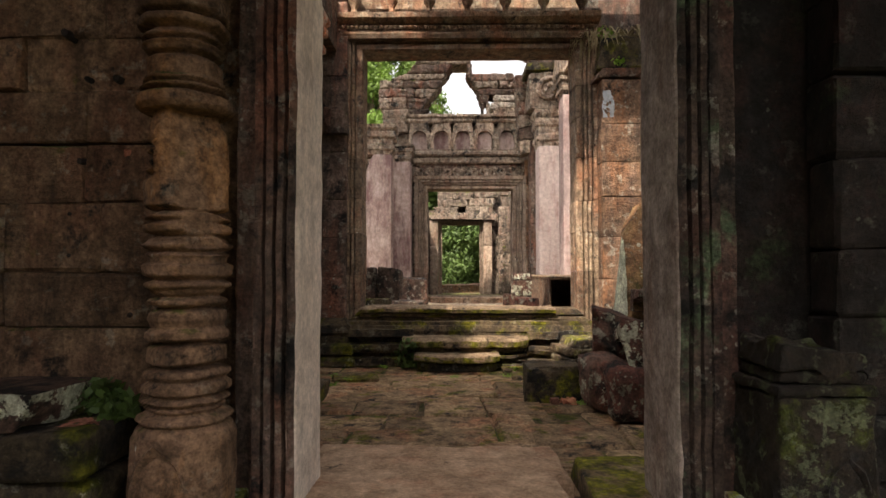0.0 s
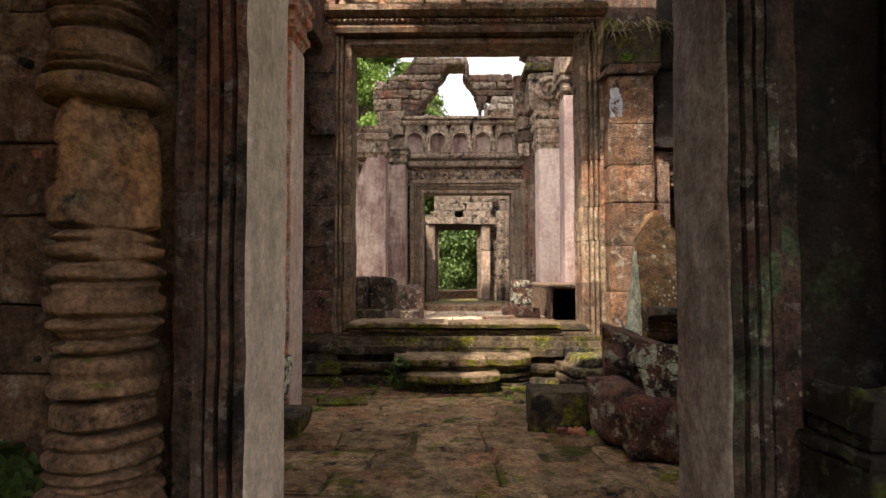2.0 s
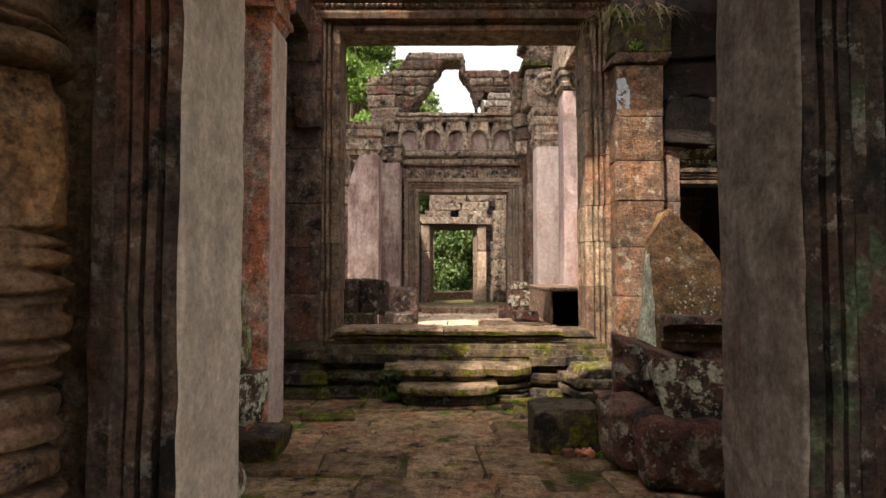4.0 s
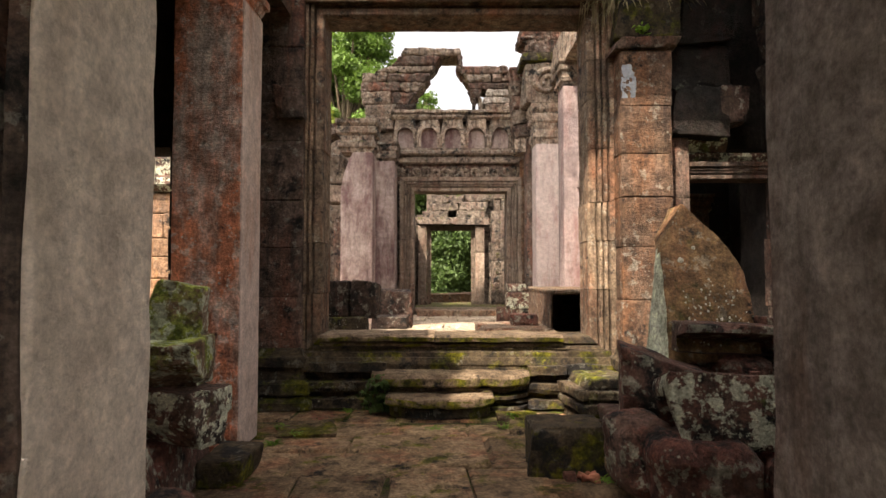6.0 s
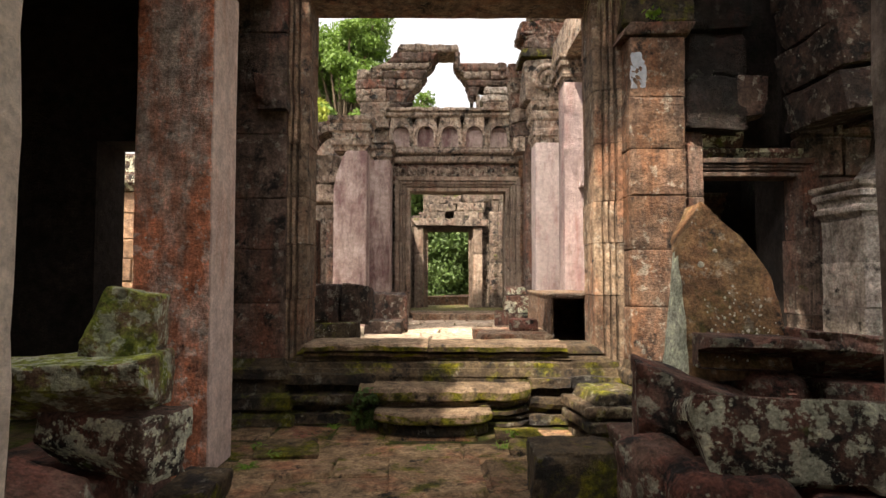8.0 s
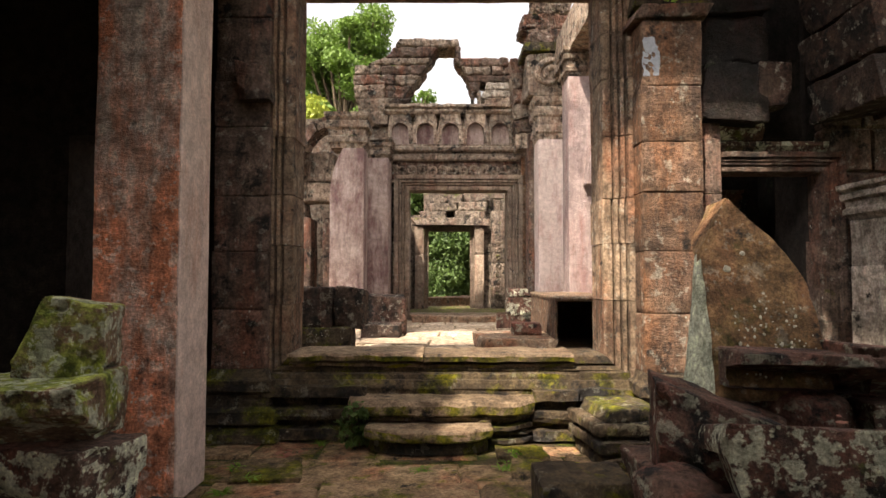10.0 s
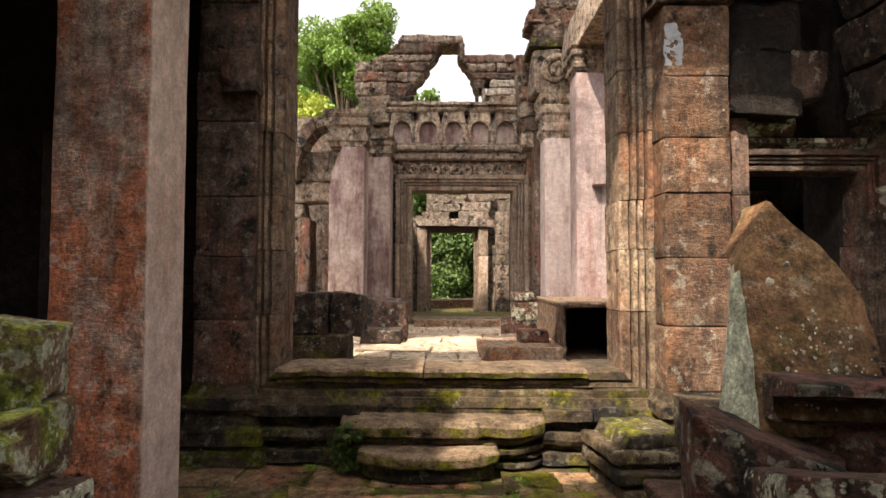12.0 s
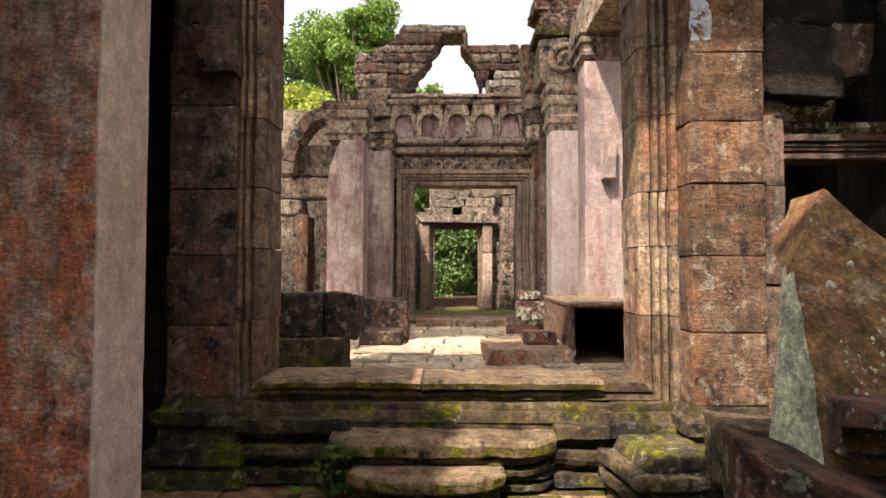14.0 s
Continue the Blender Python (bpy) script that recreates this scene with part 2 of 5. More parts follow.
def leafy(name, a, b):
    """Leaves: light passes through them a little."""
    n = Nodes(name)
    g = n.pos.outputs["Random Per Island"]
    col = n.mix(g, a, b)
    col = n.mix(n.band(n.noise(0.7, 4), 0.35, 0.7), col, b)
    n.put(n.bsdf.inputs["Base Color"], col)
    n.bsdf.inputs["Roughness"].default_value = 0.6
    tr = n.t.nodes.new("ShaderNodeBsdfTranslucent")
    n.put(tr.inputs["Color"], col)
    mx = n.t.nodes.new("ShaderNodeMixShader")
    mx.inputs[0].default_value = 0.35
    out = n.t.nodes["Material Output"]
    n.t.links.new(n.bsdf.outputs[0], mx.inputs[1])
    n.t.links.new(tr.outputs[0], mx.inputs[2])
    n.t.links.new(mx.outputs[0], out.inputs["Surface"])
    return n.mat


M_LEAF = leafy("tree_leaves", (0.04, 0.085, 0.014), (0.12, 0.21, 0.03))
M_LEAF_Y = leafy("yellow_green_leaves", (0.14, 0.19, 0.02), (0.26, 0.30, 0.04))
M_LEAF_D = leafy("dark_leaves", (0.02, 0.045, 0.012), (0.07, 0.12, 0.025))
M_WEED = leafy("weed_leaves", (0.10, 0.20, 0.02), (0.20, 0.34, 0.04))
M_DRY = leafy("dry_grass", (0.20, 0.16, 0.08), (0.34, 0.28, 0.16))
M_BARK = plain("bark", (0.06, 0.045, 0.03), (0.13, 0.10, 0.07), 8, 0.9, 0.8)
M_DEADLEAF = plain("dead_leaves", (0.20, 0.07, 0.05), (0.32, 0.15, 0.10), 30, 0.8)
M_BRICK = plain("broken_red_brick", (0.34, 0.11, 0.07), (0.42, 0.18, 0.11), 20, 0.9)


# ---- building helpers ----
def part(name, bm, material, parent=None, label="", at=None):
    """Links a bmesh, or a mesh, as ONE object, under its thing."""
    if isinstance(bm, bmesh.types.BMesh):
        me = bpy.data.meshes.new(name)
        bm.to_mesh(me)
        bm.free()
    else:
        me = bm
    if material is not None and not me.materials:
        me.materials.append(material)
    ob = new(name, me)
    if at is not None:
        ob.matrix_basis = at if isinstance(at, Matrix) else Matrix.Translation(at)
    ob.parent = parent
    if label:
        tagged(ob, label)
    return ob


def thing(name, label, category, at=(0, 0, 0), group="", kind=""):
    e = new(name)
    e.empty_display_size = 0.1
    e.matrix_basis = at if isinstance(at, Matrix) else Matrix.Translation(at)
    return tagged(e, label, category, group, kind)


def setting(name, bm, material, label, category):
    return tagged(part(name, bm, material), label, category, kind="structure")


def smooth(bm):
    for f in bm.faces:
        f.smooth = True
    return bm


def rough_up(bm, amount, scale, seed=0.0, fine=0.35):
    """Pushes vertices about by two sizes of noise."""
    off = Vector((seed * 3.7, seed * 1.9, seed * 5.3))
    for v in bm.verts:
        p = v.co
        d = noise.noise_vector(p * scale + off) + fine * noise.noise_vector(p * scale * 3.3 + off)
        v.co = p + d * amount
    return bm


def box_bm(sx, sy, sz, cuts=4, r=0.02, base=True):
    """A box with rounded edges, standing on z = 0, in a grid about even in size."""
    bm = bmesh.new()
    n = [max(1, round(cuts * s / max(sx, sy, sz))) + 1 for s in (sx, sy, sz)]
    size = (sx, sy, sz)
    r = min(r, min(size) * 0.45)

    def ticks(k):
        inner = [-size[k] / 2 + r + (size[k] - 2 * r) * i / n[k] for i in range(n[k] + 1)]
        return [-size[k] / 2, *inner, size[k] / 2]
    grid = {}

    def vert(co):
        key = tuple(round(c, 5) for c in co)
        if key not in grid:
            p = Vector(co)
            q = Vector([max(-size[k] / 2 + r, min(size[k] / 2 - r, p[k])) for k in range(3)])
            d = p - q
            if d.length > 1e-6:
                p = q + d.normalized() * r
            grid[key] = bm.verts.new((p.x, p.y, p.z + (sz / 2 if base else 0)))
        return grid[key]
    for k in range(3):
        i, j = (k + 1) % 3, (k + 2) % 3
        ti, tj = ticks(i), ticks(j)
        for side in (-1, 1):
            for a in range(len(ti) - 1):
                for b in range(len(tj) - 1):
                    vs = []
                    for da, db in ((0, 0), (1, 0), (1, 1), (0, 1)):
                        co = [0, 0, 0]
                        co[k], co[i], co[j] = side * size[k] / 2, ti[a + da], tj[b + db]
                        vs.append(vert(co))
                    if side < 0:
                        vs.reverse()
                    try:
                        bm.faces.new(vs)
                    except ValueError:
                        pass
    return bm


def block_mesh(sx, sy, sz, seed, r=0.012, jit=0.006):
    """A cheap dressed block of 44 triangles with worn edges, about its own middle."""
    rng = random.Random(seed)
    me_v, faces = [], []
    idx = {}
    h = (sx / 2, sy / 2, sz / 2)
    r = min(r, min(h) * 0.6)
    for c in ((a, b, d) for a in (-1, 1) for b in (-1, 1) for d in (-1, 1)):
        for k in range(3):
            p = [c[m] * (h[m] - (0 if m == k else r * rng.uniform(0.6, 1.7))) + rng.uniform(-jit, jit) for m in range(3)]
            idx[c, k] = len(me_v)
            me_v.append(p)

    def face(vs):
        pts = [Vector(me_v[i]) for i in vs]
        nrm = (pts[1] - pts[0]).cross(pts[2] - pts[0])
        mid = sum(pts, Vector()) / len(pts)
        faces.append(vs if nrm.dot(mid) > 0 else vs[::-1])
    for k in range(3):
        i, j = (k + 1) % 3, (k + 2) % 3

        def corner(s, a, b):
            c = [0, 0, 0]
            c[k], c[i], c[j] = s, a, b
            return tuple(c)
        for s in (-1, 1):
            face([idx[corner(s, a, b), k] for a, b in ((-1, -1), (1, -1), (1, 1), (-1, 1))])
        for a in (-1, 1):
            for b in (-1, 1):
                c0, c1 = corner(-1, a, b), corner(1, a, b)
                face([idx[c0, i], idx[c1, i], idx[c1, j], idx[c0, j]])
    for c in ((a, b, d) for a in (-1, 1) for b in (-1, 1) for d in (-1, 1)):
        face([idx[c, 0], idx[c, 1], idx[c, 2]])
    me = bpy.data.meshes.new("stone_block")
    me.from_pydata(me_v, [], faces)
    return me


def ashlar(parent, x0, x1, z0, z1, y, depth, material, seed, course=0.25, width=0.42, gap=0.006, axis="x", proud=0.012, skip=None, lean=0.0, r=0.012):
    """Coursed blocks whose faces lie at y (walls along x) or at x (axis 'y'), as pieces of the parent."""
    rng = random.Random(seed)
    z = z0
    while z < z1 - 0.03:
        hgt = course * rng.uniform(0.75, 1.3)
        if z1 - (z + hgt) < course * 0.5:
            hgt = z1 - z
        x = x0
        while x < x1 - 0.02:
            w = width * rng.uniform(0.6, 1.5)
            if x1 - (x + w) < width * 0.45:
                w = x1 - x
            if not (skip and skip(x + w / 2, z + hgt / 2)):
                me = block_mesh(w - gap, depth, hgt - gap, rng.random(), r) if axis == "x" else block_mesh(depth, w - gap, hgt - gap, rng.random(), r)
                me.materials.append(material)
                off = rng.uniform(-proud, proud)
                pos = (x + w / 2, y + depth / 2 + off, z + hgt / 2) if axis == "x" else (y + depth / 2 + off, x + w / 2, z + hgt / 2)
                ob = part("stone_block", me, None, parent)
                ob.matrix_basis = Matrix.Translation(pos) @ pose(0, 0, 0, lean + rng.uniform(-0.5, 0.5), 0, rng.uniform(-0.6, 0.6))
            x += w
        z += hgt


def slab_wall(x0, x1, y0, y1, z0, z1):
    bm = bmesh.new()
    bmesh.ops.create_cube(bm, size=1, matrix=Matrix.Translation(((x0 + x1) / 2, (y0 + y1) / 2, (z0 + z1) / 2)) @ Matrix.Diagonal((x1 - x0, y1 - y0, z1 - z0, 1)))
    return bm


def extrude(profile, start, end, steps=8, wear=0.004, seed=0.0, close=True):
    """Sweeps a profile from start(u, v) to end(u, v), two functions that give the end sections, with worn faces."""
    bm = bmesh.new()
    rows = []
    for i in range(steps + 1):
        f = i / steps
        rows.append([bm.verts.new(Vector(start(u, v)).lerp(Vector(end(u, v)), f)) for u, v in profile])
    m = len(profile)
    for a, b in zip(rows, rows[1:]):
        for k in range(m):
            bm.faces.new((a[k], a[(k + 1) % m], b[(k + 1) % m], b[k]))
    if close:
        bm.faces.new(rows[0][::-1])
        bm.faces.new(rows[-1])
    rough_up(bm, wear, 7, seed)
    bmesh.ops.recalc_face_normals(bm, faces=bm.faces)
    return bm


def lathe(profile, seg=24, squash=None):
    """Turns (radius, z) pairs about the z axis."""
    bm = bmesh.new()
    rings = []
    for r, z in profile:
        rings.append([bm.verts.new((r * math.cos(2 * math.pi * k / seg), r * math.sin(2 * math.pi * k / seg), z)) for k in range(seg)])
    for a, b in zip(rings, rings[1:]):
        for k in range(seg):
            bm.faces.new((a[k], a[(k + 1) % seg], b[(k + 1) % seg], b[k]))
    bm.faces.new(rings[0][::-1])
    bm.faces.new(rings[-1])
    return bm


def spiral(radius, turns, thick, start=0.0, steps=20):
    """A curl in relief: one tube wound inwards in the xz plane."""
    bm = bmesh.new()
    rings = []
    for i in range(steps + 1):
        f = i / steps
        a, rad, t = start + f * turns * 2 * math.pi, radius * (1 - 0.75 * f), thick * (1 - 0.3 * f)
        rings.append([bm.verts.new(((rad + t * math.cos(b)) * math.cos(a), t * math.sin(b), (rad + t * math.cos(b)) * math.sin(a))) for b in [k * math.pi / 3 for k in range(6)]])
    for p, q in zip(rings, rings[1:]):
        for k in range(6):
            bm.faces.new((p[k], p[(k + 1) % 6], q[(k + 1) % 6], q[k]))
    bm.faces.new(rings[0][::-1])
    bm.faces.new(rings[-1])
    return smooth(bm)


# (outward from the opening, towards the viewer): a stepped door moulding
MOULD = [(0, 0.0), (0, 0.30), (0.01, 0.312), (0.055, 0.315), (0.06, 0.28), (0.07, 0.28), (0.075, 0.33), (0.095, 0.34), (0.10, 0.295), (0.108, 0.295), (0.113, 0.345), (0.135, 0.35),
         (0.14, 0.305), (0.15, 0.305), (0.155, 0.37), (0.21, 0.38), (0.215, 0.0)]


def door_frame(name, x0, x1, z0, z1, y, k, material, label, joints=1, sill=True, seed=1, depth=1.0, sill_mat=None):
    """A mitred stone door case: its opening, its back plane y, its size k, each jamb in so many stones."""
    ob = thing(name, label, "door frame", ((x0 + x1) / 2, y, z0), kind="structure")
    inv = Matrix.Translation((-(x0 + x1) / 2, -y, -z0))
    pr = [(u * k, v * k * depth) for u, v in MOULD]
    rng = random.Random(seed)
    for side, xe in ((-1, x0), (1, x1)):
        cut = [z0 + (z1 - z0) * i / joints + (rng.uniform(-0.06, 0.06) if 0 < i < joints else 0) for i in range(joints + 1)]
        for i in range(joints):
            top, bot = i == joints - 1, i == 0
            jx = rng.uniform(-0.006, 0.006) if joints > 1 else 0
            bm = extrude(pr, lambda u, v: (xe + side * u + jx, y - v, cut[i] + (0 if not bot or not sill else -u) + (0 if bot else 0.003)),
                         lambda u, v: (xe + side * u + jx, y - v, cut[i + 1] + (u if top else -0.003)), max(3, round(12 / joints)), 0.004, seed + i + side)
            bm.transform(inv)
            part("jamb", bm, material, ob)
    bm = extrude(pr, lambda u, v: (x0 - u, y - v, z1 + u), lambda u, v: (x1 + u, y - v, z1 + u), 14, 0.004, seed + 9)
    bm.transform(inv)
    part("lintel", bm, material, ob)
    if sill:
        bm = extrude(pr, lambda u, v: (x0 - u, y - v, z0 - u), lambda u, v: (x1 + u, y - v, z0 - u), 14, 0.005, seed + 19)
        bm.transform(inv)
        part("sill", bm, sill_mat or material, ob)
    return ob


def band(name, x0, x1, y, profile, material, parent, seed=0.0, steps=12, wear=0.006, inv=None):
    """A moulded course along x; profile (towards the viewer from y, height)."""
    bm = extrude(profile, lambda u, v: (x0, y - u, v), lambda u, v: (x1, y - u, v), steps, wear, seed)
    if inv:
        bm.transform(inv)
    return part(name, bm, material, parent)


def pillar(name, x0, x1, y0, y1, z0, z1, material, label, cap=0.0, base=0.0, cap_mat=None, seed=1, drums=1, wear=0.006):
    """A square pillar, with a moulded capital and foot where asked."""
    cx, cy = (x0 + x1) / 2, (y0 + y1) / 2
    ob = thing(name, label, "pillar", (cx, cy, z0))
    rng = random.Random(seed)
    zs = [base + (z1 - z0 - base - cap) * i / drums + (rng.uniform(-0.05, 0.05) if 0 < i < drums else 0) for i in range(drums + 1)]
    for i in range(drums):
        bm = box_bm(x1 - x0, y1 - y0, zs[i + 1] - zs[i] - (0.002 if drums > 1 else 0), 26 if drums == 1 else 9, 0.012 if drums == 1 else 0.007)
        rough_up(bm, wear, 5, seed + i)
        smooth(bm)
        part("shaft" if drums == 1 else "block", bm, material, ob, at=(rng.uniform(-0.006, 0.006) if drums > 1 else 0, rng.uniform(-0.008, 0.008) if drums > 1 else 0, zs[i]))
    for which, hgt, zb in (("capital", cap, z1 - z0 - cap), ("foot", base, 0)):
        if hgt:
            steps = [(0.00, 0.0), (0.02, 0.12), (0.05, 0.16), (0.05, 0.30), (0.02, 0.36), (0.03, 0.52), (0.07, 0.58), (0.075, 0.74), (0.04, 0.78), (0.09, 0.88), (0.095, 1.0)]
            if which == "foot":
                steps = [(u, 1 - v) for u, v in steps][::-1]
            bm = bmesh.new()
            rings = []
            for u, v in steps:
                k = min(1.0, max(cap, base) / 0.45)
                hx, hy = (x1 - x0) / 2 + u * k, (y1 - y0) / 2 + u * k
                rings.append([bm.verts.new((a * hx, b * hy, v * hgt)) for a, b in ((-1, -1), (0, -1), (1, -1), (1, 0), (1, 1), (0, 1), (-1, 1), (-1, 0))])
            for a, b in zip(rings, rings[1:]):
                for q in range(8):
                    bm.faces.new((a[q], a[(q + 1) % 8], b[(q + 1) % 8], b[q]))
            bm.faces.new(rings[0][::-1])
            bm.faces.new(rings[-1])
            rough_up(bm, 0.006, 9, seed)
            part(which, bm, cap_mat or material, ob, at=(0, 0, zb))
    return ob


def break_up(bm, size, seed, chip):
    """Skews a block's corners a little and knocks chips off its edges."""
    rng = random.Random(seed)
    corner = {(a, b, c): Vector([rng.uniform(-0.075, 0.075) * s for s in size]) for a in (0, 1) for b in (0, 1) for c in (0, 1)}
    off = Vector((seed * 1.3, seed * 0.7, seed * 2.1))
    for v in bm.verts:
        f = [min(1, max(0, v.co[0] / size[0] + 0.5)), min(1, max(0, v.co[1] / size[1] + 0.5)), min(1, max(0, v.co[2] / size[2]))]
        d = Vector()
        for (a, b, c), o in corner.items():
            d += o * (f[0] if a else 1 - f[0]) * (f[1] if b else 1 - f[1]) * (f[2] if c else 1 - f[2])
        near = sorted(min(f[k], 1 - f[k]) * size[k] for k in range(3))
        if near[1] < 0.04:
            hit = max(0.0, noise.noise(v.co * 9 + off) * 1.4 - 0.1) * chip * (1 - near[1] / 0.04)
            d += (Vector((0, 0, size[2] / 2)) - v.co).normalized() * hit
        v.co += d


def wedge(kx=0.0, kz=0.0, under=0.0, lean=0.0):
    """Shapes a block: kx narrows its top, kz slopes its top, under cuts back its foot, lean shears it."""
    return lambda x, y, z: (x * (1 - kx * z * 3) + lean * z, y + under * max(0.0, 0.12 - z) * (1.0 if y < 0 else 0.0) * 3, z * (1 + kz * x))


def rock(name, x0, x1, y0, y1, z0, z1, material, label, seed=1, cuts=9, r=0.03, wear=0.02, turn=(0, 0, 0), shape=None, chip=0.05, group="fallen stones", category="stone block"):
    """A fallen, worn block."""
    bm = box_bm(x1 - x0, y1 - y0, z1 - z0, cuts + 7, r * 0.3 if r < 0.07 else r)
    if r >= 0.07:
        smooth(bm)
    if shape:
        for v in bm.verts:
            v.co = Vector(shape(*v.co))
    break_up(bm, (x1 - x0, y1 - y0, z1 - z0), seed, chip)
    rough_up(bm, wear * (0.3 if r >= 0.07 or wear > 0.1 else 0.14), 9, seed, 0.7)
    ob = part(name, bm, material, None, at=pose((x0 + x1) / 2, (y0 + y1) / 2, z0, *turn))
    return tagged(ob, label, category, group)


# ---- ground and the large structure ----
bm = bmesh.new()
bmesh.ops.create_grid(bm, x_segments=60, y_segments=60, size=400)
ground = setting("ground", bm, M_SOIL, "damp brown soil under the ruins", "ground")
ground.location.z = -0.3

floor_chamber = setting("floor", slab_wall(-5, 5, -3.4, 6.1, -0.28, -0.018), M_SOIL, "soil and moss bed between worn paving stones", "floor")
floor_court = setting("floor_court", slab_wall(-6, 6, 6.1, 22, -0.28, 0.15), M_SOIL, "earth bed under the pale court paving", "floor")

# the wall of the first doorway; its unseen upper parts are added to cast shade
wall_entry_left = setting("wall_entry_left", slab_wall(-1.63, -0.74, 2.04, 2.24, -0.28, 4.5), M_WALL, "brown sandstone block wall with drilled holes", "wall")
wall_entry_outer = setting("wall_entry_outer", slab_wall(-5.2, -1.63, 2.04, 2.24, -0.28, 5.4), M_WALL, "unseen high wall added to shade the pillar", "wall")
ashlar(wall_entry_left, -2.9, -0.98, 0.26, 2.75, 1.95, 0.12, M_WALL, 4, 0.235, 0.36, gap=0.004, r=0.009)
wall_entry_right = setting("wall_entry_right", slab_wall(0.95, 3.2, 2.08, 2.24, -0.28, 4.5), M_STAIN_SHADE, "dark stained sandstone block wall", "wall")
ashlar(wall_entry_right, 1.24, 2.9, 0.0, 2.75, 1.90, 0.16, M_STAIN_SHADE, 8, 0.26, 0.34)
wall_entry_top = setting("wall_entry_top", slab_wall(-0.74, 0.95, 1.98, 2.24, 2.55, 4.5), M_DARK, "unseen wall over the doorway, added to shade the floor", "wall")

JAMB = [(0.006, 0.0), (0.006, 0.355), (0.028, 0.365), (0.034, 0.33), (0.042, 0.33), (0.046, 0.36), (0.066, 0.36), (0.07, 0.32), (0.079, 0.32), (0.083, 0.35), (0.105, 0.35), (0.109, 0.31),
        (0.118, 0.31), (0.122, 0.33), (0.15, 0.33), (0.155, 0.285), (0.225, 0.28), (0.23, 0.0)]


def entry_jamb(xe, side, material, label):
    """One side of the first doorway: a dressed reveal, the left one paler to stand for its light, and a moulded face.
    """
    ob = thing("entry_jamb", label, "door jamb", (xe, 2.25, 0), kind="structure")
    bm = extrude(JAMB, lambda u, v: (side * u, -v, 0.0), lambda u, v: (side * u, -v, 2.55), 30, 0.005, 3 + side)
    part("moulding", bm, material, ob)
    bm = box_bm(0.034, 0.350, 2.55, 34, 0.010)
    rough_up(bm, 0.006, 6, 5 + side, 0.6)
    part("reveal", smooth(bm), M_GREY if side > 0 else M_BEIGE_LIT, ob, "plain dressed stone reveal", at=(side * 0.014, -0.176, 0))
    return ob


entry_jamb(-0.51, -1, M_DARK, "moulded brown sandstone door jamb with a grey reveal")
entry_jamb(0.73, 1, M_GREEN, "moulded door jamb stained green and black")

# the second doorway's wall
wall_second_left = setting("wall_second_left", slab_wall(-2.12, -1.02, 5.85, 6.25, -0.28, 4.4), M_DARK, "dark sandstone wall beside the doorway", "wall")
wall_second_outer = setting("wall_second_outer", slab_wall(-5, -2.55, 5.85, 6.25, -0.28, 3.4), M_BLACK_SHADE, "black end wall of the side gallery", "wall")
wall_second_lintel = setting("wall_second_lintel", slab_wall(-2.55, -2.12, 5.85, 6.25, 2.05, 3.4), M_BLACK_SHADE, "black lintel over a narrow opening", "wall")
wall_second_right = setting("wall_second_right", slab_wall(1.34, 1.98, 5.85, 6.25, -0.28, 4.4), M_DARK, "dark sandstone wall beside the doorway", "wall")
# The dark void is painted: both walls get their shade from black colour.
wall_second_far = setting("wall_second_far", slab_wall(2.66, 5, 5.75, 6.15, -0.28, 4.4), M_BLACK_SHADE, "sandstone gallery wall, coloured black for its shade", "wall")
wall_second_above = setting("wall_second_above", slab_wall(1.98, 2.66, 5.80, 6.2, 2.02, 4.4), M_BLACK_SHADE, "stone wall over a side doorway, shade put in as black", "wall")
wall_second_top = setting("wall_second_top", slab_wall(-1.02, 1.34, 5.85, 6.25, 3.22, 4.4), M_FRAME, "stone wall over the second doorway", "wall")

door_frame("door_frame_second", -0.868, 1.19, 0.53, 3.03, 5.88, 1.0, M_FRAME, "moulded red-brown sandstone door case with open joints", joints=7, sill=True, seed=3, sill_mat=M_MOSSY)

# cornice and baluster frieze over the second doorway
cornice = thing("door_cornice", "carved stone cornice with beads over the doorway", "cornice", (0.155, 5.66, 3.135), kind="structure")
inv = Matrix.Translation((-0.155, -5.85, -3.15))
band("fillet", -1.08, 1.40, 5.86, [(0, 3.13), (0.17, 3.13), (0.19, 3.17), (0.19, 3.19), (0, 3.19)], M_FRAME, cornice, 1, inv=inv)
band("crown", -1.08, 1.40, 5.86, [(0, 3.265), (0.20, 3.265), (0.26, 3.30), (0.27, 3.345), (0.20, 3.36), (0, 3.36)], M_FRAME, cornice, 2, inv=inv)
me = lathe([(0.012, -0.014), (0.022, 0.0), (0.012, 0.014)], 8)
bead = part("bead", me, M_FRAME, cornice, at=(-1.2, -0.19, 0.078))
for i in range(1, 52):
    b = bead.copy()
    scene.collection.objects.link(b)
    b.location = (-1.2 + 0.0465 * i, -0.19, 0.078)
bal = lathe([(0.03, 0), (0.05, 0.02), (0.03, 0.04), (0.025, 0.07), (0.055, 0.12), (0.06, 0.15), (0.03, 0.2), (0.055, 0.23), (0.03, 0.26), (0.04, 0.3)], 10)
bal = part("baluster", smooth(bal), M_FRAME, cornice, at=(-1.1, -0.13, 0.215))
for i in range(1, 7):
    b = bal.copy()
    scene.collection.objects.link(b)
    b.location = (-1.1 + 0.365 * i, -0.13, 0.215)
band("top_course", -1.08, 1.40, 5.86, [(0, 3.665), (0.2, 3.665), (0.24, 3.75), (0.24, 3.85), (0, 3.85)], M_FRAME, cornice, 3, inv=inv)

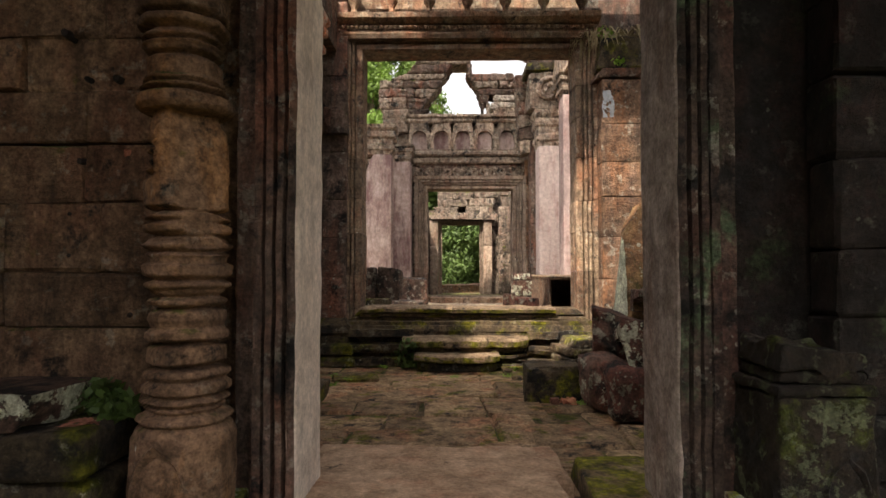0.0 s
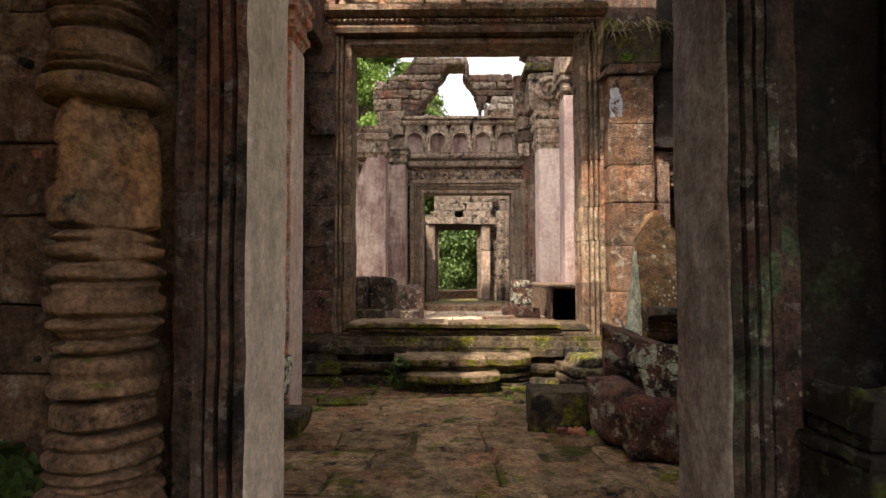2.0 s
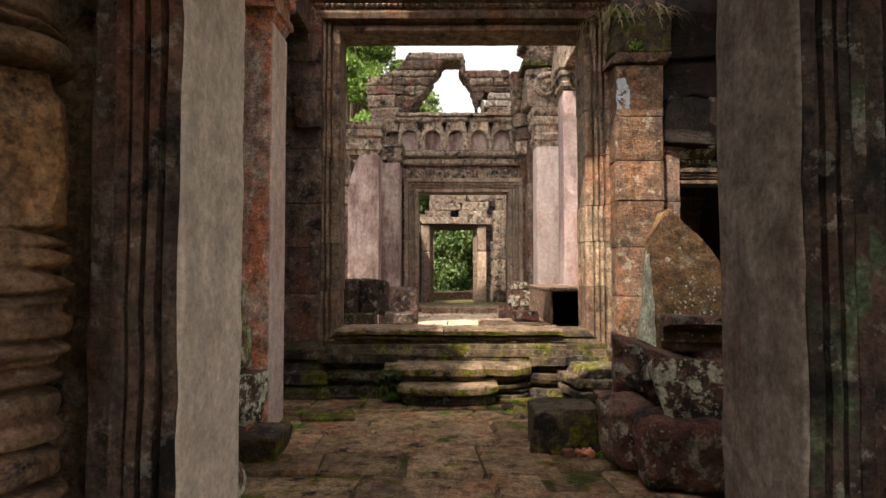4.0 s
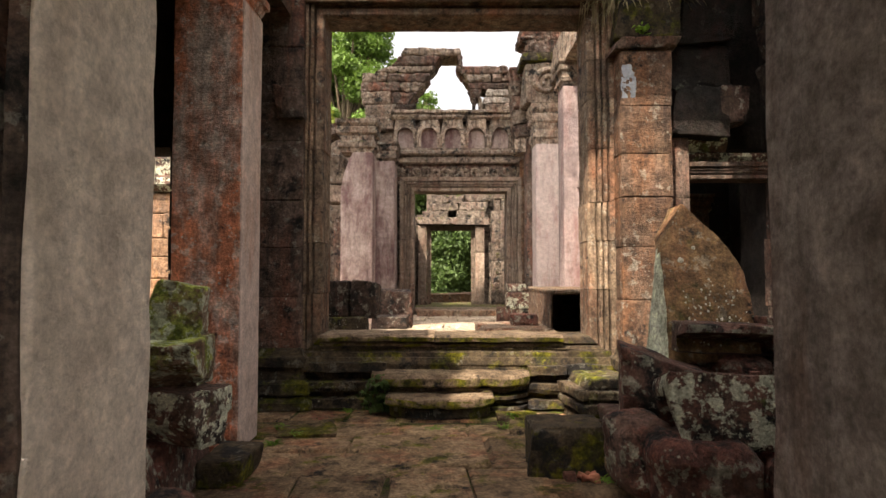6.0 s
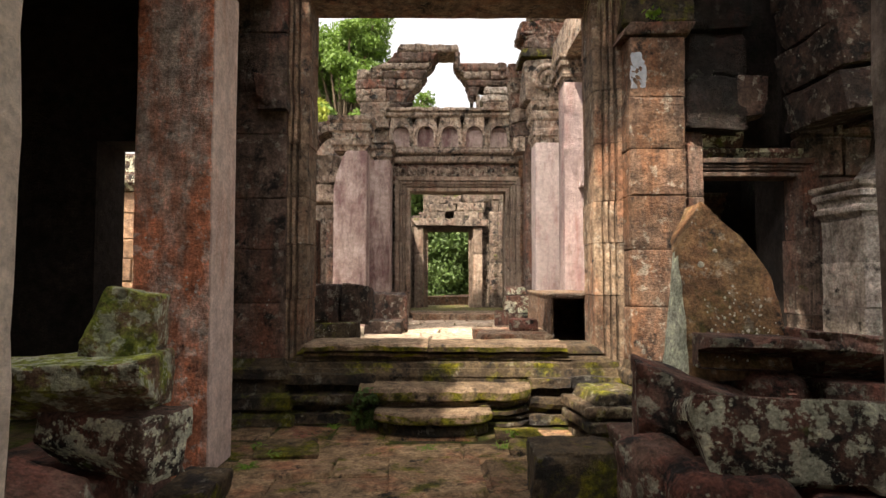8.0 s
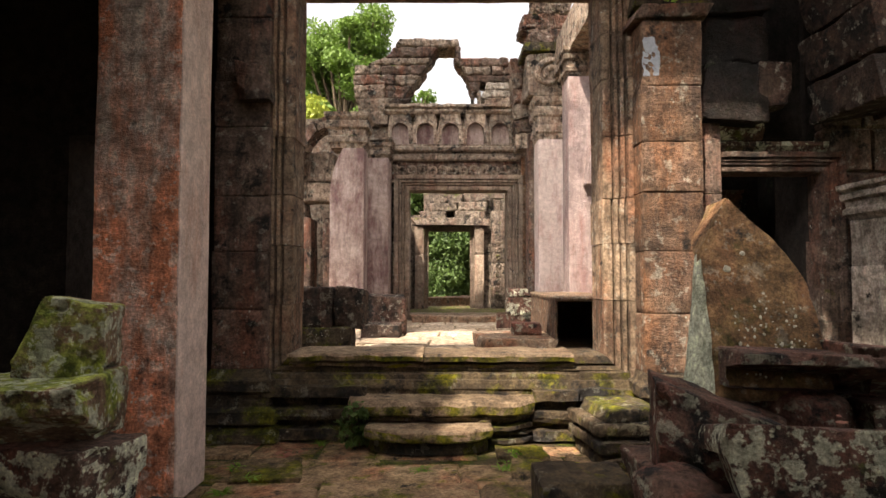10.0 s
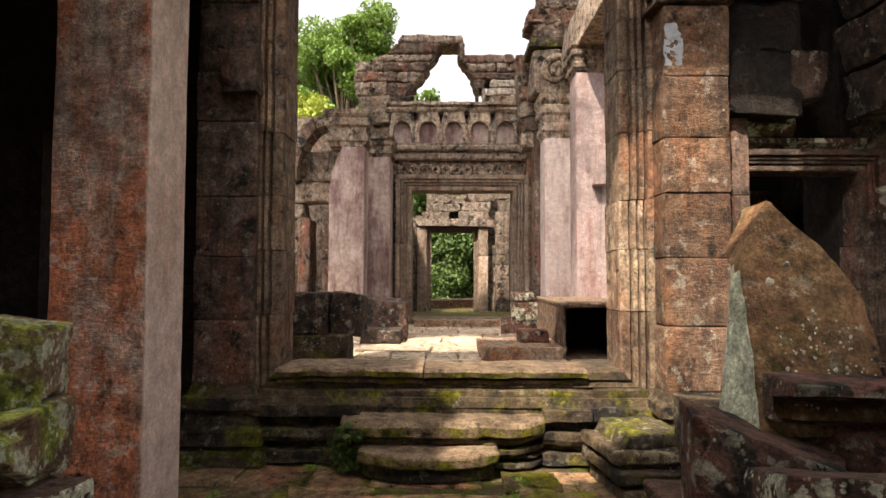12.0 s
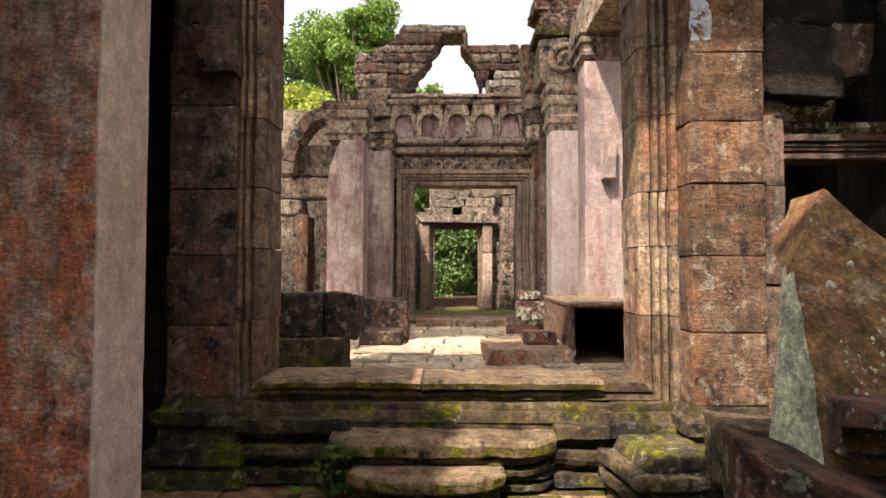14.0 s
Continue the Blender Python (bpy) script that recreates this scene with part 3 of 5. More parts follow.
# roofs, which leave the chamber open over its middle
# Unseen roof and walls around the camera, added to block light.
roof_entry = setting("ceiling_entry", slab_wall(-3.2, 2.6, -1.0, 1.97, 3.0, 3.25), M_BLACK_SHADE, "dark roof added out of view to shade the first gallery", "ceiling")
wall_gallery_left = setting("wall_gallery_left", slab_wall(-2.6, -2.3, -3.4, 2.04, -0.28, 3.0), M_WALL, "plain brown wall added out of view beside the camera", "wall")
wall_gallery_right = setting("wall_gallery_right", slab_wall(2.3, 2.6, 1.3, 2.08, -0.28, 3.0), M_WALL, "plain brown wall added out of view beside the camera", "wall")
wall_gallery_back = setting("wall_gallery_back", slab_wall(-2.6, 2.6, -3.6, -3.4, -0.28, 3.0), M_WALL, "plain brown end wall added behind the camera", "wall")
roof_left = setting("ceiling_left", slab_wall(-5, -1.43, 3.6, 5.85, 3.1, 3.4), M_BLACK_SHADE, "black stone vault over the side gallery", "ceiling")
# Two slabs above the view, added to keep sun off pier and gallery.
roof_back = setting("ceiling_back", slab_wall(-0.6, 2.45, 4.2, 5.35, 4.0, 4.25), M_BLACK_SHADE, "unseen roof slab added to shade pier and lintel", "ceiling")
roof_side = setting("ceiling_side", slab_wall(1.5, 2.45, 2.5, 4.195, 4.0, 4.25), M_BLACK_SHADE, "unseen roof slab added to shade the side gallery", "ceiling")
roof_right = setting("ceiling_right", slab_wall(2.46, 3.3, 3.5, 5.8, 3.4, 3.7), M_BLACK_SHADE, "black stone vault over the side gallery", "ceiling")
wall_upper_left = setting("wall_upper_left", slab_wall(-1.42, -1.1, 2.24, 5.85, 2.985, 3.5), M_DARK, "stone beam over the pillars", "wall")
wall_side_left = setting("wall_side_left", slab_wall(-5.2, -5, 2.0, 6.25, -0.28, 3.4), M_BLACK_SHADE, "outer wall of the side gallery", "wall")
wall_side_right = setting("wall_side_right", slab_wall(3.3, 3.6, 3.6, 5.8, -0.28, 1.1), M_BLACK_SHADE, "outer wall of the side gallery", "wall")
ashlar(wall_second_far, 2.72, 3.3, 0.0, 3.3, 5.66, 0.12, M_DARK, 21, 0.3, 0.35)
ashlar(wall_second_left, -2.15, -1.36, 0.0, 3.1, 5.76, 0.12, M_BLACK_SHADE, 22, 0.3, 0.4)

# ---- the chamber ----
sill = rock("threshold_slab", -0.62, 0.5, 2.0, 2.66, -0.06, 0.12, M_SILL, "worn flat brown threshold slab with a broken corner", 5, 22, 0.03, 0.012,
            shape=lambda x, y, z: (x - 0.09 * max(0, x - 0.3) * (y < 0) * 4, y, z), group="threshold", category="threshold")
rock("mossy_threshold_stone", 0.515, 1.0, 1.98, 2.62, -0.06, 0.085, M_FLAG, "flat threshold stone under olive moss", 6, 12, 0.04, 0.015, group="threshold", category="threshold")

red_pillar = pillar("square_pillar", -1.49, -1.09, 4.40, 4.74, 0.0, 2.98, M_RED, "red and grey weathered square stone pillar", cap=0.34, seed=7)

# Thin pale sheet added over the side that faces the light.
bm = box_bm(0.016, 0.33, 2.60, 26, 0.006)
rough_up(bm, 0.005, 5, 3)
part("flank", bm, M_LIT_FLANK, red_pillar, "pale grey-pink flank sheet, side light put in its colour", at=(0.200, 0, 0.01))
left_pier = pillar("stacked_pier", -1.36, -1.0, 5.48, 5.85, 0.0, 3.9, M_DARK, "dark red-brown pier of stacked stone blocks", base=0.45, cap_mat=M_MOSS_SHADE, seed=9, drums=9)
right_pier = pillar("stacked_pier", 1.375, 1.75, 5.33, 5.85, 0.0, 2.66, M_PIER, "orange-brown pier of stacked pitted stone blocks", base=0.45, cap_mat=M_CARVED, seed=12, drums=6)
rock("pier_top_slab", 1.345, 1.80, 5.29, 5.85, 2.665, 2.74, M_DARK, "projecting dark slab on top of the pier", 13, 10, 0.02, 0.01, group="pier top stones")
rock("pier_top_slab", 1.36, 1.84, 5.32, 5.85, 2.745, 3.05, M_MOSSY, "mossy block on top of the pier", 14, 10, 0.04, 0.03, group="pier top stones")

bm = box_bm(0.12, 0.014, 0.25, 12, 0.006)
for v in bm.verts:
    v.co.x *= 1 - 0.5 * abs(v.co.z / 0.25 - 0.4)
rough_up(bm, 0.008, 14, 4, 0.8)
part("plaster_patch", bm, M_PATCH, right_pier, "blue-grey patch of old mortar", at=(-0.13, -0.262, 2.30))

# steps up to the second doorway
steps_thing = thing("door_plinth", "moulded mossy stone plinth under the doorway", "plinth", (0.155, 5.6, 0), kind="structure")
inv = Matrix.Translation((-0.155, -5.6, 0))
PL = [(0, 0.0), (0.10, 0.0), (0.10, 0.07), (0.04, 0.085), (0.04, 0.115), (0.10, 0.13), (0.115, 0.16), (0.115, 0.20), (0.05, 0.215), (0.04, 0.26), (0.125, 0.275), (0.13, 0.345), (0, 0.345)]
SILL = [(0, 0.36), (0.31, 0.36), (0.31, 0.43), (0.27, 0.437), (0.27, 0.449), (0.335, 0.456), (0.335, 0.476), (0.295, 0.483), (0.295, 0.492), (0.37, 0.499), (0.38, 0.53), (0.365, 0.546), (0, 0.546)]
band("lower_moulding", -1.0, -0.36, 5.57, PL, M_MOSS_SHADE, steps_thing, 5, 10, 0.012, inv)
band("lower_moulding", 0.70, 0.985, 5.55, [(u * 1.0, v * 0.93) for u, v in PL], M_MOSSY, steps_thing, 6, 8, 0.014, inv)
band("lower_moulding", 0.99, 1.365, 5.57, [(u * 1.0, v * 0.95) for u, v in PL], M_MOSSY, steps_thing, 7, 8, 0.014, inv)
band("upper_course", -1.0, 1.01, 5.675, [(0, 0.28), (0.165, 0.28), (0.165, 0.34), (0.15, 0.35), (0.15, 0.41), (0.125, 0.42), (0.125, 0.435), (0, 0.435)], M_MOSSY, steps_thing, 8, 24, 0.008, inv)
band("upper_course", 1.016, 1.365, 5.675, [(0, 0.34), (0.155, 0.34), (0.155, 0.42), (0.14, 0.43), (0, 0.43)], M_MOSSY, steps_thing, 9, 8, 0.008, inv)
band("sill_stone", -0.868, 0.0, 5.865, SILL, M_TREAD, steps_thing, 10, 14, 0.012, inv)
band("sill_stone", 0.006, 0.98, 5.865, [(u * 0.99, v - 0.004) for u, v in SILL], M_TREAD, steps_thing, 11, 14, 0.012, inv)

ST = [(0, 0.0), (0.36, 0.0), (0.38, 0.05), (0.34, 0.075), (0.34, 0.10), (0.40, 0.12), (0.405, 0.165), (0.36, 0.18), (0.37, 0.205), (0.42, 0.22), (0.44, 0.28), (0.445, 0.33), (0.41, 0.355), (0, 0.36)]
step = thing("door_step", "worn moulded stone step, moss on its front", "step", (0.17, 5.75, 0), group="steps")


def step_course(name, prof, x0, x1, seed, wear):
    bm = bmesh.new()
    rows = []
    for i in range(33):
        f = i / 32
        x = x0 + (x1 - x0) * f
        pull = 0.12 * max(0, (f - 0.84) / 0.16) ** 2 + 0.06 * max(0, (0.10 - f) / 0.10) ** 2
        rows.append([bm.verts.new((x - 0.17, -(u - (pull if u > 0.2 else 0)), v)) for u, v in prof])
    for a, b in zip(rows, rows[1:]):
        for k in range(len(prof)):
            bm.faces.new((a[k], a[(k + 1) % len(prof)], b[(k + 1) % len(prof)], b[k]))
    bm.faces.new(rows[0][::-1])
    bm.faces.new(rows[-1])
    rough_up(bm, wear, 7, seed, 0.7)
    bmesh.ops.recalc_face_normals(bm, faces=bm.faces)
    # Courses below the tread are darker, painting the shade of its overhang.
    part(name, bm, M_TREAD if name == "tread" else M_MOSS_SHADE, step)


step_course("tread", [(0, 0.185), (0.42, 0.185), (0.445, 0.20), (0.45, 0.25), (0.435, 0.272), (0.40, 0.283), (0.2, 0.287), (0, 0.287)], -0.46, 0.71, 2, 0.010)
step_course("upper_course", [(0, 0.085), (0.34, 0.085), (0.40, 0.092), (0.405, 0.118), (0.345, 0.128), (0.345, 0.148), (0.41, 0.156), (0.41, 0.18), (0, 0.183)], -0.44, 0.70, 3, 0.010)
step_course("lower_course", [(0, 0.0), (0.36, 0.0), (0.385, 0.012), (0.385, 0.036), (0.33, 0.046), (0.33, 0.06), (0.38, 0.067), (0.375, 0.08), (0, 0.083)], -0.43, 0.72, 4, 0.012)

foot = thing("foot_step", "rounded half-moon foot step, worn and mossy", "step", (0.045, 5.275, 0.0), group="steps")
for nm, hw, hd, z0, z1, mt in (("base_layer", 0.36, 0.14, 0.0, 0.075, M_MOSS_SHADE), ("tread", 0.385, 0.165, 0.078, 0.145, M_TREAD)):
    bm = box_bm(2 * hw, 2 * hd, z1 - z0, 26, 0.014)
    for v in bm.verts:
        x, y, z = v.co
        if y < 0.02:
            v.co.y = y + 0.13 * (abs(x) / hw) ** 2.6
    rough_up(bm, 0.006, 8, z0 * 30, 0.8)
    part(nm, bm, mt, foot, at=(0, 0, z0))

# the colonnette of the first doorway
PROFILE = [(0.158, 0.17), (0.160, 0.24), (0.157, 0.40), (0.150, 0.43), (0.138, 0.445), (0.150, 0.455), (0.150, 0.475), (0.138, 0.485), (0.146, 0.50), (0.142, 0.56), (0.130, 0.575),
           (0.142, 0.59), (0.140, 0.605), (0.128, 0.615), (0.134, 0.63), (0.132, 0.68), (0.124, 0.69), (0.138, 0.70), (0.138, 0.72), (0.126, 0.735), (0.134, 0.76), (0.130, 0.79), (0.136, 0.83),
           (0.128, 0.842), (0.128, 0.85), (0.142, 0.862), (0.144, 0.925), (0.132, 0.935), (0.132, 0.95), (0.144, 0.965), (0.144, 0.99), (0.134, 1.0), (0.138, 1.02), (0.144, 1.05), (0.144, 1.07),
           (0.130, 1.08), (0.130, 1.09), (0.138, 1.10), (0.138, 1.20), (0.128, 1.21), (0.138, 1.22), (0.138, 1.235), (0.128, 1.245), (0.136, 1.26), (0.136, 1.28), (0.126, 1.29), (0.134, 1.305),
           (0.130, 1.33), (0.124, 1.365), (0.120, 1.40), (0.142, 1.405), (0.152, 1.42), (0.152, 1.455), (0.140, 1.465), (0.146, 1.48), (0.138, 1.50), (0.130, 1.51), (0.132, 1.60), (0.142, 1.61),
           (0.142, 1.63), (0.130, 1.645), (0.146, 1.66), (0.148, 1.69), (0.136, 1.705), (0.146, 1.72), (0.146, 1.86), (0.132, 1.87), (0.146, 1.90), (0.14, 2.2), (0.15, 2.25), (0.14, 2.55)]


GROOVES = (1.70, 1.657, 1.62, 1.577, 1.488, 1.46, 1.30, 1.265, 1.232, 1.20, 1.093, 1.06, 1.016, 0.97, 0.883, 0.83, 0.794, 0.687, 0.616, 0.527, 0.50, 0.477)


def groove(z):
    return sum(0.032 * math.exp(-(((z - g) / 0.008) ** 2)) for g in GROOVES if abs(z - g) < 0.026)


def colonnette(x, y, ztop, material, label, cut=True, seed=1, zbase=0.0):
    ob = thing("colonnette", label, "colonnette", (x, y, zbase))
    upper = [p for p in PROFILE if p[1] >= 1.40]
    lower = [p for p in PROFILE if p[1] < 1.403] if ztop > 1.4 else [p for p in PROFILE if p[1] <= ztop]
    for nm, pr in (("lower_drum", lower), ("upper_drum", upper if ztop > 1.4 else [])):
        if not pr:
            continue
        fine = []
        for (r0, z0), (r1, z1) in zip(pr, pr[1:]):
            k = max(1, round((z1 - z0) / 0.004))
            fine += [(r0 + (r1 - r0) * i / k, z0 + (z1 - z0) * i / k) for i in range(k)]
        bm = lathe([(0.124 + (r - 0.140) * 1.5 - groove(z), z) for r, z in fine + [pr[-1]]], 40)
        for v in bm.verts:
            p = v.co
            a = math.atan2(p.y, p.x)
            q = 1 / max(abs(math.cos(((a + math.pi / 8) % (math.pi / 4)) - math.pi / 8)), 0.1)
            p.x, p.y = p.x * (0.55 + 0.45 * q), p.y * (0.55 + 0.45 * q)
            p.x += 0.02 * math.sin(p.z * 1.9 + 0.2)
            if cut and nm == "lower_drum" and 1.13 < p.z < 1.37 and p.x > -0.04:
                k = 0.123 / max(0.06, math.hypot(p.x - 0.02 * math.sin(p.z * 1.9 + 0.2), p.y))
                k = 1 + (k - 1) * min(1, (p.z - 1.13) / 0.05, (1.37 - p.z) / 0.03)
                p.x, p.y = p.x * k, p.y * k
            if cut and nm == "lower_drum" and 0.98 < p.z < 1.41:
                lim = 0.060 + 0.12 * (1.41 - p.z)
                d = p.x * 0.70 - p.y * 0.71 - lim
                if d > 0 and p.x > -0.055 + 0.30 * (1.41 - p.z):
                    p.x, p.y = p.x - 0.70 * d, p.y + 0.71 * d
        rough_up(bm, 0.005, 9, seed, 0.6)
        part(nm, smooth(bm), material, ob)
    bm = bmesh.new()
    av = [(-0.075, 0.19), (-0.08, 0.28), (-0.055, 0.35), (0, 0.41), (0.055, 0.35), (0.08, 0.28), (0.075, 0.19)]
    a0 = [bm.verts.new((px * 1.2, -0.143 + abs(px) * 0.3, pz * 1.02)) for px, pz in av]
    a1 = [bm.verts.new((px, -0.170 + abs(px) * 0.3, pz)) for px, pz in av]
    a2 = [bm.verts.new((px * 0.7, -0.145 + abs(px) * 0.3, 0.19 + (pz - 0.19) * 0.8)) for px, pz in av]
    for i in range(6):
        bm.faces.new((a0[i], a0[i + 1], a1[i + 1], a1[i]))
        bm.faces.new((a1[i], a1[i + 1], a2[i + 1], a2[i]))
    part("arch_carving", bm, material, ob)
    return ob


colonnette(-0.855, 1.83, 2.5, M_COL, "ringed ochre sandstone colonnette, broken in its middle")
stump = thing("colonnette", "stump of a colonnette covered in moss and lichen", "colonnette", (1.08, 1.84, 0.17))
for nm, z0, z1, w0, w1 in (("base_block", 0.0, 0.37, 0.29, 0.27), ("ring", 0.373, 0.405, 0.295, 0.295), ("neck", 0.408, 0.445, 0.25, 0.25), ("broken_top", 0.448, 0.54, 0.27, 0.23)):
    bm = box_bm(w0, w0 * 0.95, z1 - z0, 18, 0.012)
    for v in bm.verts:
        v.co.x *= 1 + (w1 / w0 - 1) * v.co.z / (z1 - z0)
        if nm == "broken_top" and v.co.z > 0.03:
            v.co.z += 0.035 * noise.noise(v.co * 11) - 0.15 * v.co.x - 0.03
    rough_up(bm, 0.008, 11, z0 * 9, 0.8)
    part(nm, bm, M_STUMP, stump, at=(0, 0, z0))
bm = bmesh.new()
arch = [(-0.055, 0.03), (-0.06, 0.11), (-0.045, 0.16), (0, 0.205), (0.045, 0.16), (0.06, 0.11), (0.055, 0.03)]
vs = [bm.verts.new((x, -0.145, z)) for x, z in arch]
vi = [bm.verts.new((x * 0.72, -0.125, 0.03 + (z - 0.03) * 0.8)) for x, z in arch]
vo = [bm.verts.new((x * 1.2, -0.13, z * 1.06)) for x, z in arch]
for i in range(6):
    bm.faces.new((vs[i], vs[i + 1], vi[i + 1], vi[i]))
    bm.faces.new((vs[i], vo[i], vo[i + 1], vs[i + 1]))
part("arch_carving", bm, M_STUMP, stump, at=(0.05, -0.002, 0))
for nm, x, y in (("plinth_stone", -0.86, 1.83), ("plinth_stone", 1.09, 1.82)):
    rock(nm, x - 0.19, x + 0.19, y - 0.17, y + 0.14, -0.045, 0.17, M_GREENROCK, "mossy plinth stone under a colonnette", 31 + x, 8, 0.03, 0.012, group="plinth stones", category="plinth")
footing = thing("wall_footing", "mossy moulded stone footing along the wall", "plinth", (-1.6, 1.8, -0.02), kind="structure")
for i, (xa, xb, za, zb, dy) in enumerate(((-2.4, -1.03, 0.0, 0.20, 0.0), (-2.4, -1.46, 0.203, 0.33, 0.035), (-1.455, -1.035, 0.203, 0.325, 0.035), (-2.4, -1.03, 0.333, 0.475, 0.0))):
    bm = box_bm(xb - xa, 0.36 - dy, zb - za, 16, 0.025)
    rough_up(bm, 0.008, 6, i, 0.8)
    part("footing_stone", smooth(bm), M_MOSS_SHADE, footing, at=((xa + xb) / 2 + 1.6, dy / 2, za))
rock("ledge_stone", -1.95, -1.175, 1.63, 1.93, 0.452, 0.565, M_LICH, "loose stone lying on the footing", 42, 8, 0.03, 0.015)

# ---- fallen stones, right of the passage ----
rock("fallen_block", 0.50, 0.88, 4.0, 4.33, 0.0, 0.235, M_MOSSY, "squared mossy block lying on the paving", 51, 16, 0.02, 0.02, chip=0.08)
rock("boulder", 0.84, 1.12, 3.68, 3.98, 0.0, 0.36, M_RUBBLE, "rounded boulder spotted with lichen", 52, 9, 0.07, 0.03, (0, 0, 12))
rock("boulder", 0.93, 1.36, 3.38, 3.72, 0.0, 0.33, M_RUBBLE, "large rounded stone with green stain", 53, 10, 0.07, 0.05, (0, 0, -10))
rock("fallen_block", 1.36, 1.95, 3.3, 3.75, 0.0, 0.28, M_RUBBLE, "dark block under the heap", 54, 9, 0.05, 0.03)
rock("fallen_beam", 0.99, 2.02, 3.42, 3.78, 0.285, 0.595, M_LICH, "long broken stone beam blotched with pale lichen", 55, 26, 0.025, 0.02, (0, 0, -9), chip=0.06,
     shape=lambda x, y, z: (x + 0.75 * max(0, 0.26 - z) * max(0, -0.1 - x) * 2, y + 0.10 * max(0, z - 0.2) * (y < 0), z - 0.22 * (y + 0.18) * (z > 0.2)))
rock("fallen_block", 0.95, 1.32, 3.85, 4.15, 0.25, 0.58, M_RUBBLE, "tilted brown block with a pale split side", 56, 14, 0.03, 0.03, (0, 12, -18), shape=wedge(-0.35, -0.15, 0.2), chip=0.1)
rock("fallen_block", 1.0, 1.7, 3.9, 4.5, 0.0, 0.26, M_RUBBLE, "dark block at the bottom of the heap", 57, 9, 0.05, 0.03)
rock("fallen_block", 1.23, 1.75, 3.86, 4.12, 0.61, 0.77, M_RUBBLE, "flat dark red block with lichen on its edge", 58, 18, 0.03, 0.03, (0, 1, -3), shape=wedge(-0.25, 0.0, 1.2), chip=0.09)
rock("fallen_block", 1.70, 2.25, 3.86, 4.3, 0.56, 0.76, M_RUBBLE, "flat dark red block with lichen on its edge", 59, 16, 0.03, 0.03, (0, 4, 5), shape=wedge(-0.2, -0.2, 0.8), chip=0.09)
rock("fallen_block", 1.33, 1.9, 4.15, 4.6, 0.27, 0.60, M_RUBBLE, "dark block holding up the slab", 60, 9, 0.04, 0.03)
rock("boulder", 1.42, 1.75, 3.95, 4.2, 0.30, 0.60, M_RUBBLE, "rounded dark stone in the hollow of the heap", 61, 8, 0.1, 0.02)
rock("fallen_block", 1.75, 2.3, 3.9, 4.4, 0.0, 0.55, M_RUBBLE, "dark block deep in the heap", 62, 9, 0.05, 0.03)
carved = thing("carved_stone", "fallen moulded stone with dark grooves and pale ledges", "stone block", pose(1.20, 5.13, 0.0, 0, 0, 8), group="fallen stones")
for i, (hw, hd, z0, z1) in enumerate(((0.235, 0.24, 0.0, 0.065), (0.205, 0.20, 0.066, 0.09), (0.245, 0.25, 0.091, 0.15), (0.20, 0.21, 0.151, 0.175), (0.225, 0.235, 0.176, 0.235), (0.18, 0.19, 0.236, 0.31))):
    bm = box_bm(2 * hw, 2 * hd, z1 - z0, 14, 0.012)
    for v in bm.verts:
        if i == 5:
            v.co.x = v.co.x * (1 - 2.2 * v.co.z) + 0.03
            v.co.z *= 1 - 0.8 * max(0, -v.co.x)
    rough_up(bm, 0.009, 9, i * 2.3, 0.8)
    # Groove layers take the darker stone as painted shade between ledges.
    part("ledge" if i % 2 == 0 else "groove", bm, M_CARVED if i % 2 == 0 else M_MOSS_SHADE, carved, at=(-0.01 * i, 0.01 * i, z0))
rock("fallen_block", 1.27, 1.6, 4.66, 5.0, 0.2, 0.50, M_CARVED, "mossy block by the pier", 64, 9, 0.04, 0.02, (0, 0, -8))
rock("brick_fragment", 0.73, 0.83, 3.92, 4.0, 0.0, 0.05, M_BRICK, "small broken piece of red brick", 65, 4, 0.02, 0.01, category="brick")
rock("brick_fragment", 0.66, 0.72, 3.95, 4.0, 0.0, 0.04, M_RUBBLE, "small dark stone fragment", 66, 4, 0.02, 0.01, category="stone")


def slab_outline():
    return [(-0.08, -0.03), (-0.06, 0.28), (-0.044, 0.57), (0.005, 0.64), (0.065, 0.735), (0.104, 0.81), (0.118, 0.805), (0.20, 0.705), (0.278, 0.62), (0.346, 0.52), (0.375, 0.43), (0.388, 0.28), (0.395, -0.02)]


def slab_y(z):
    return 0.33 * (z - 0.5) - 0.008 * math.sin(7 * z)


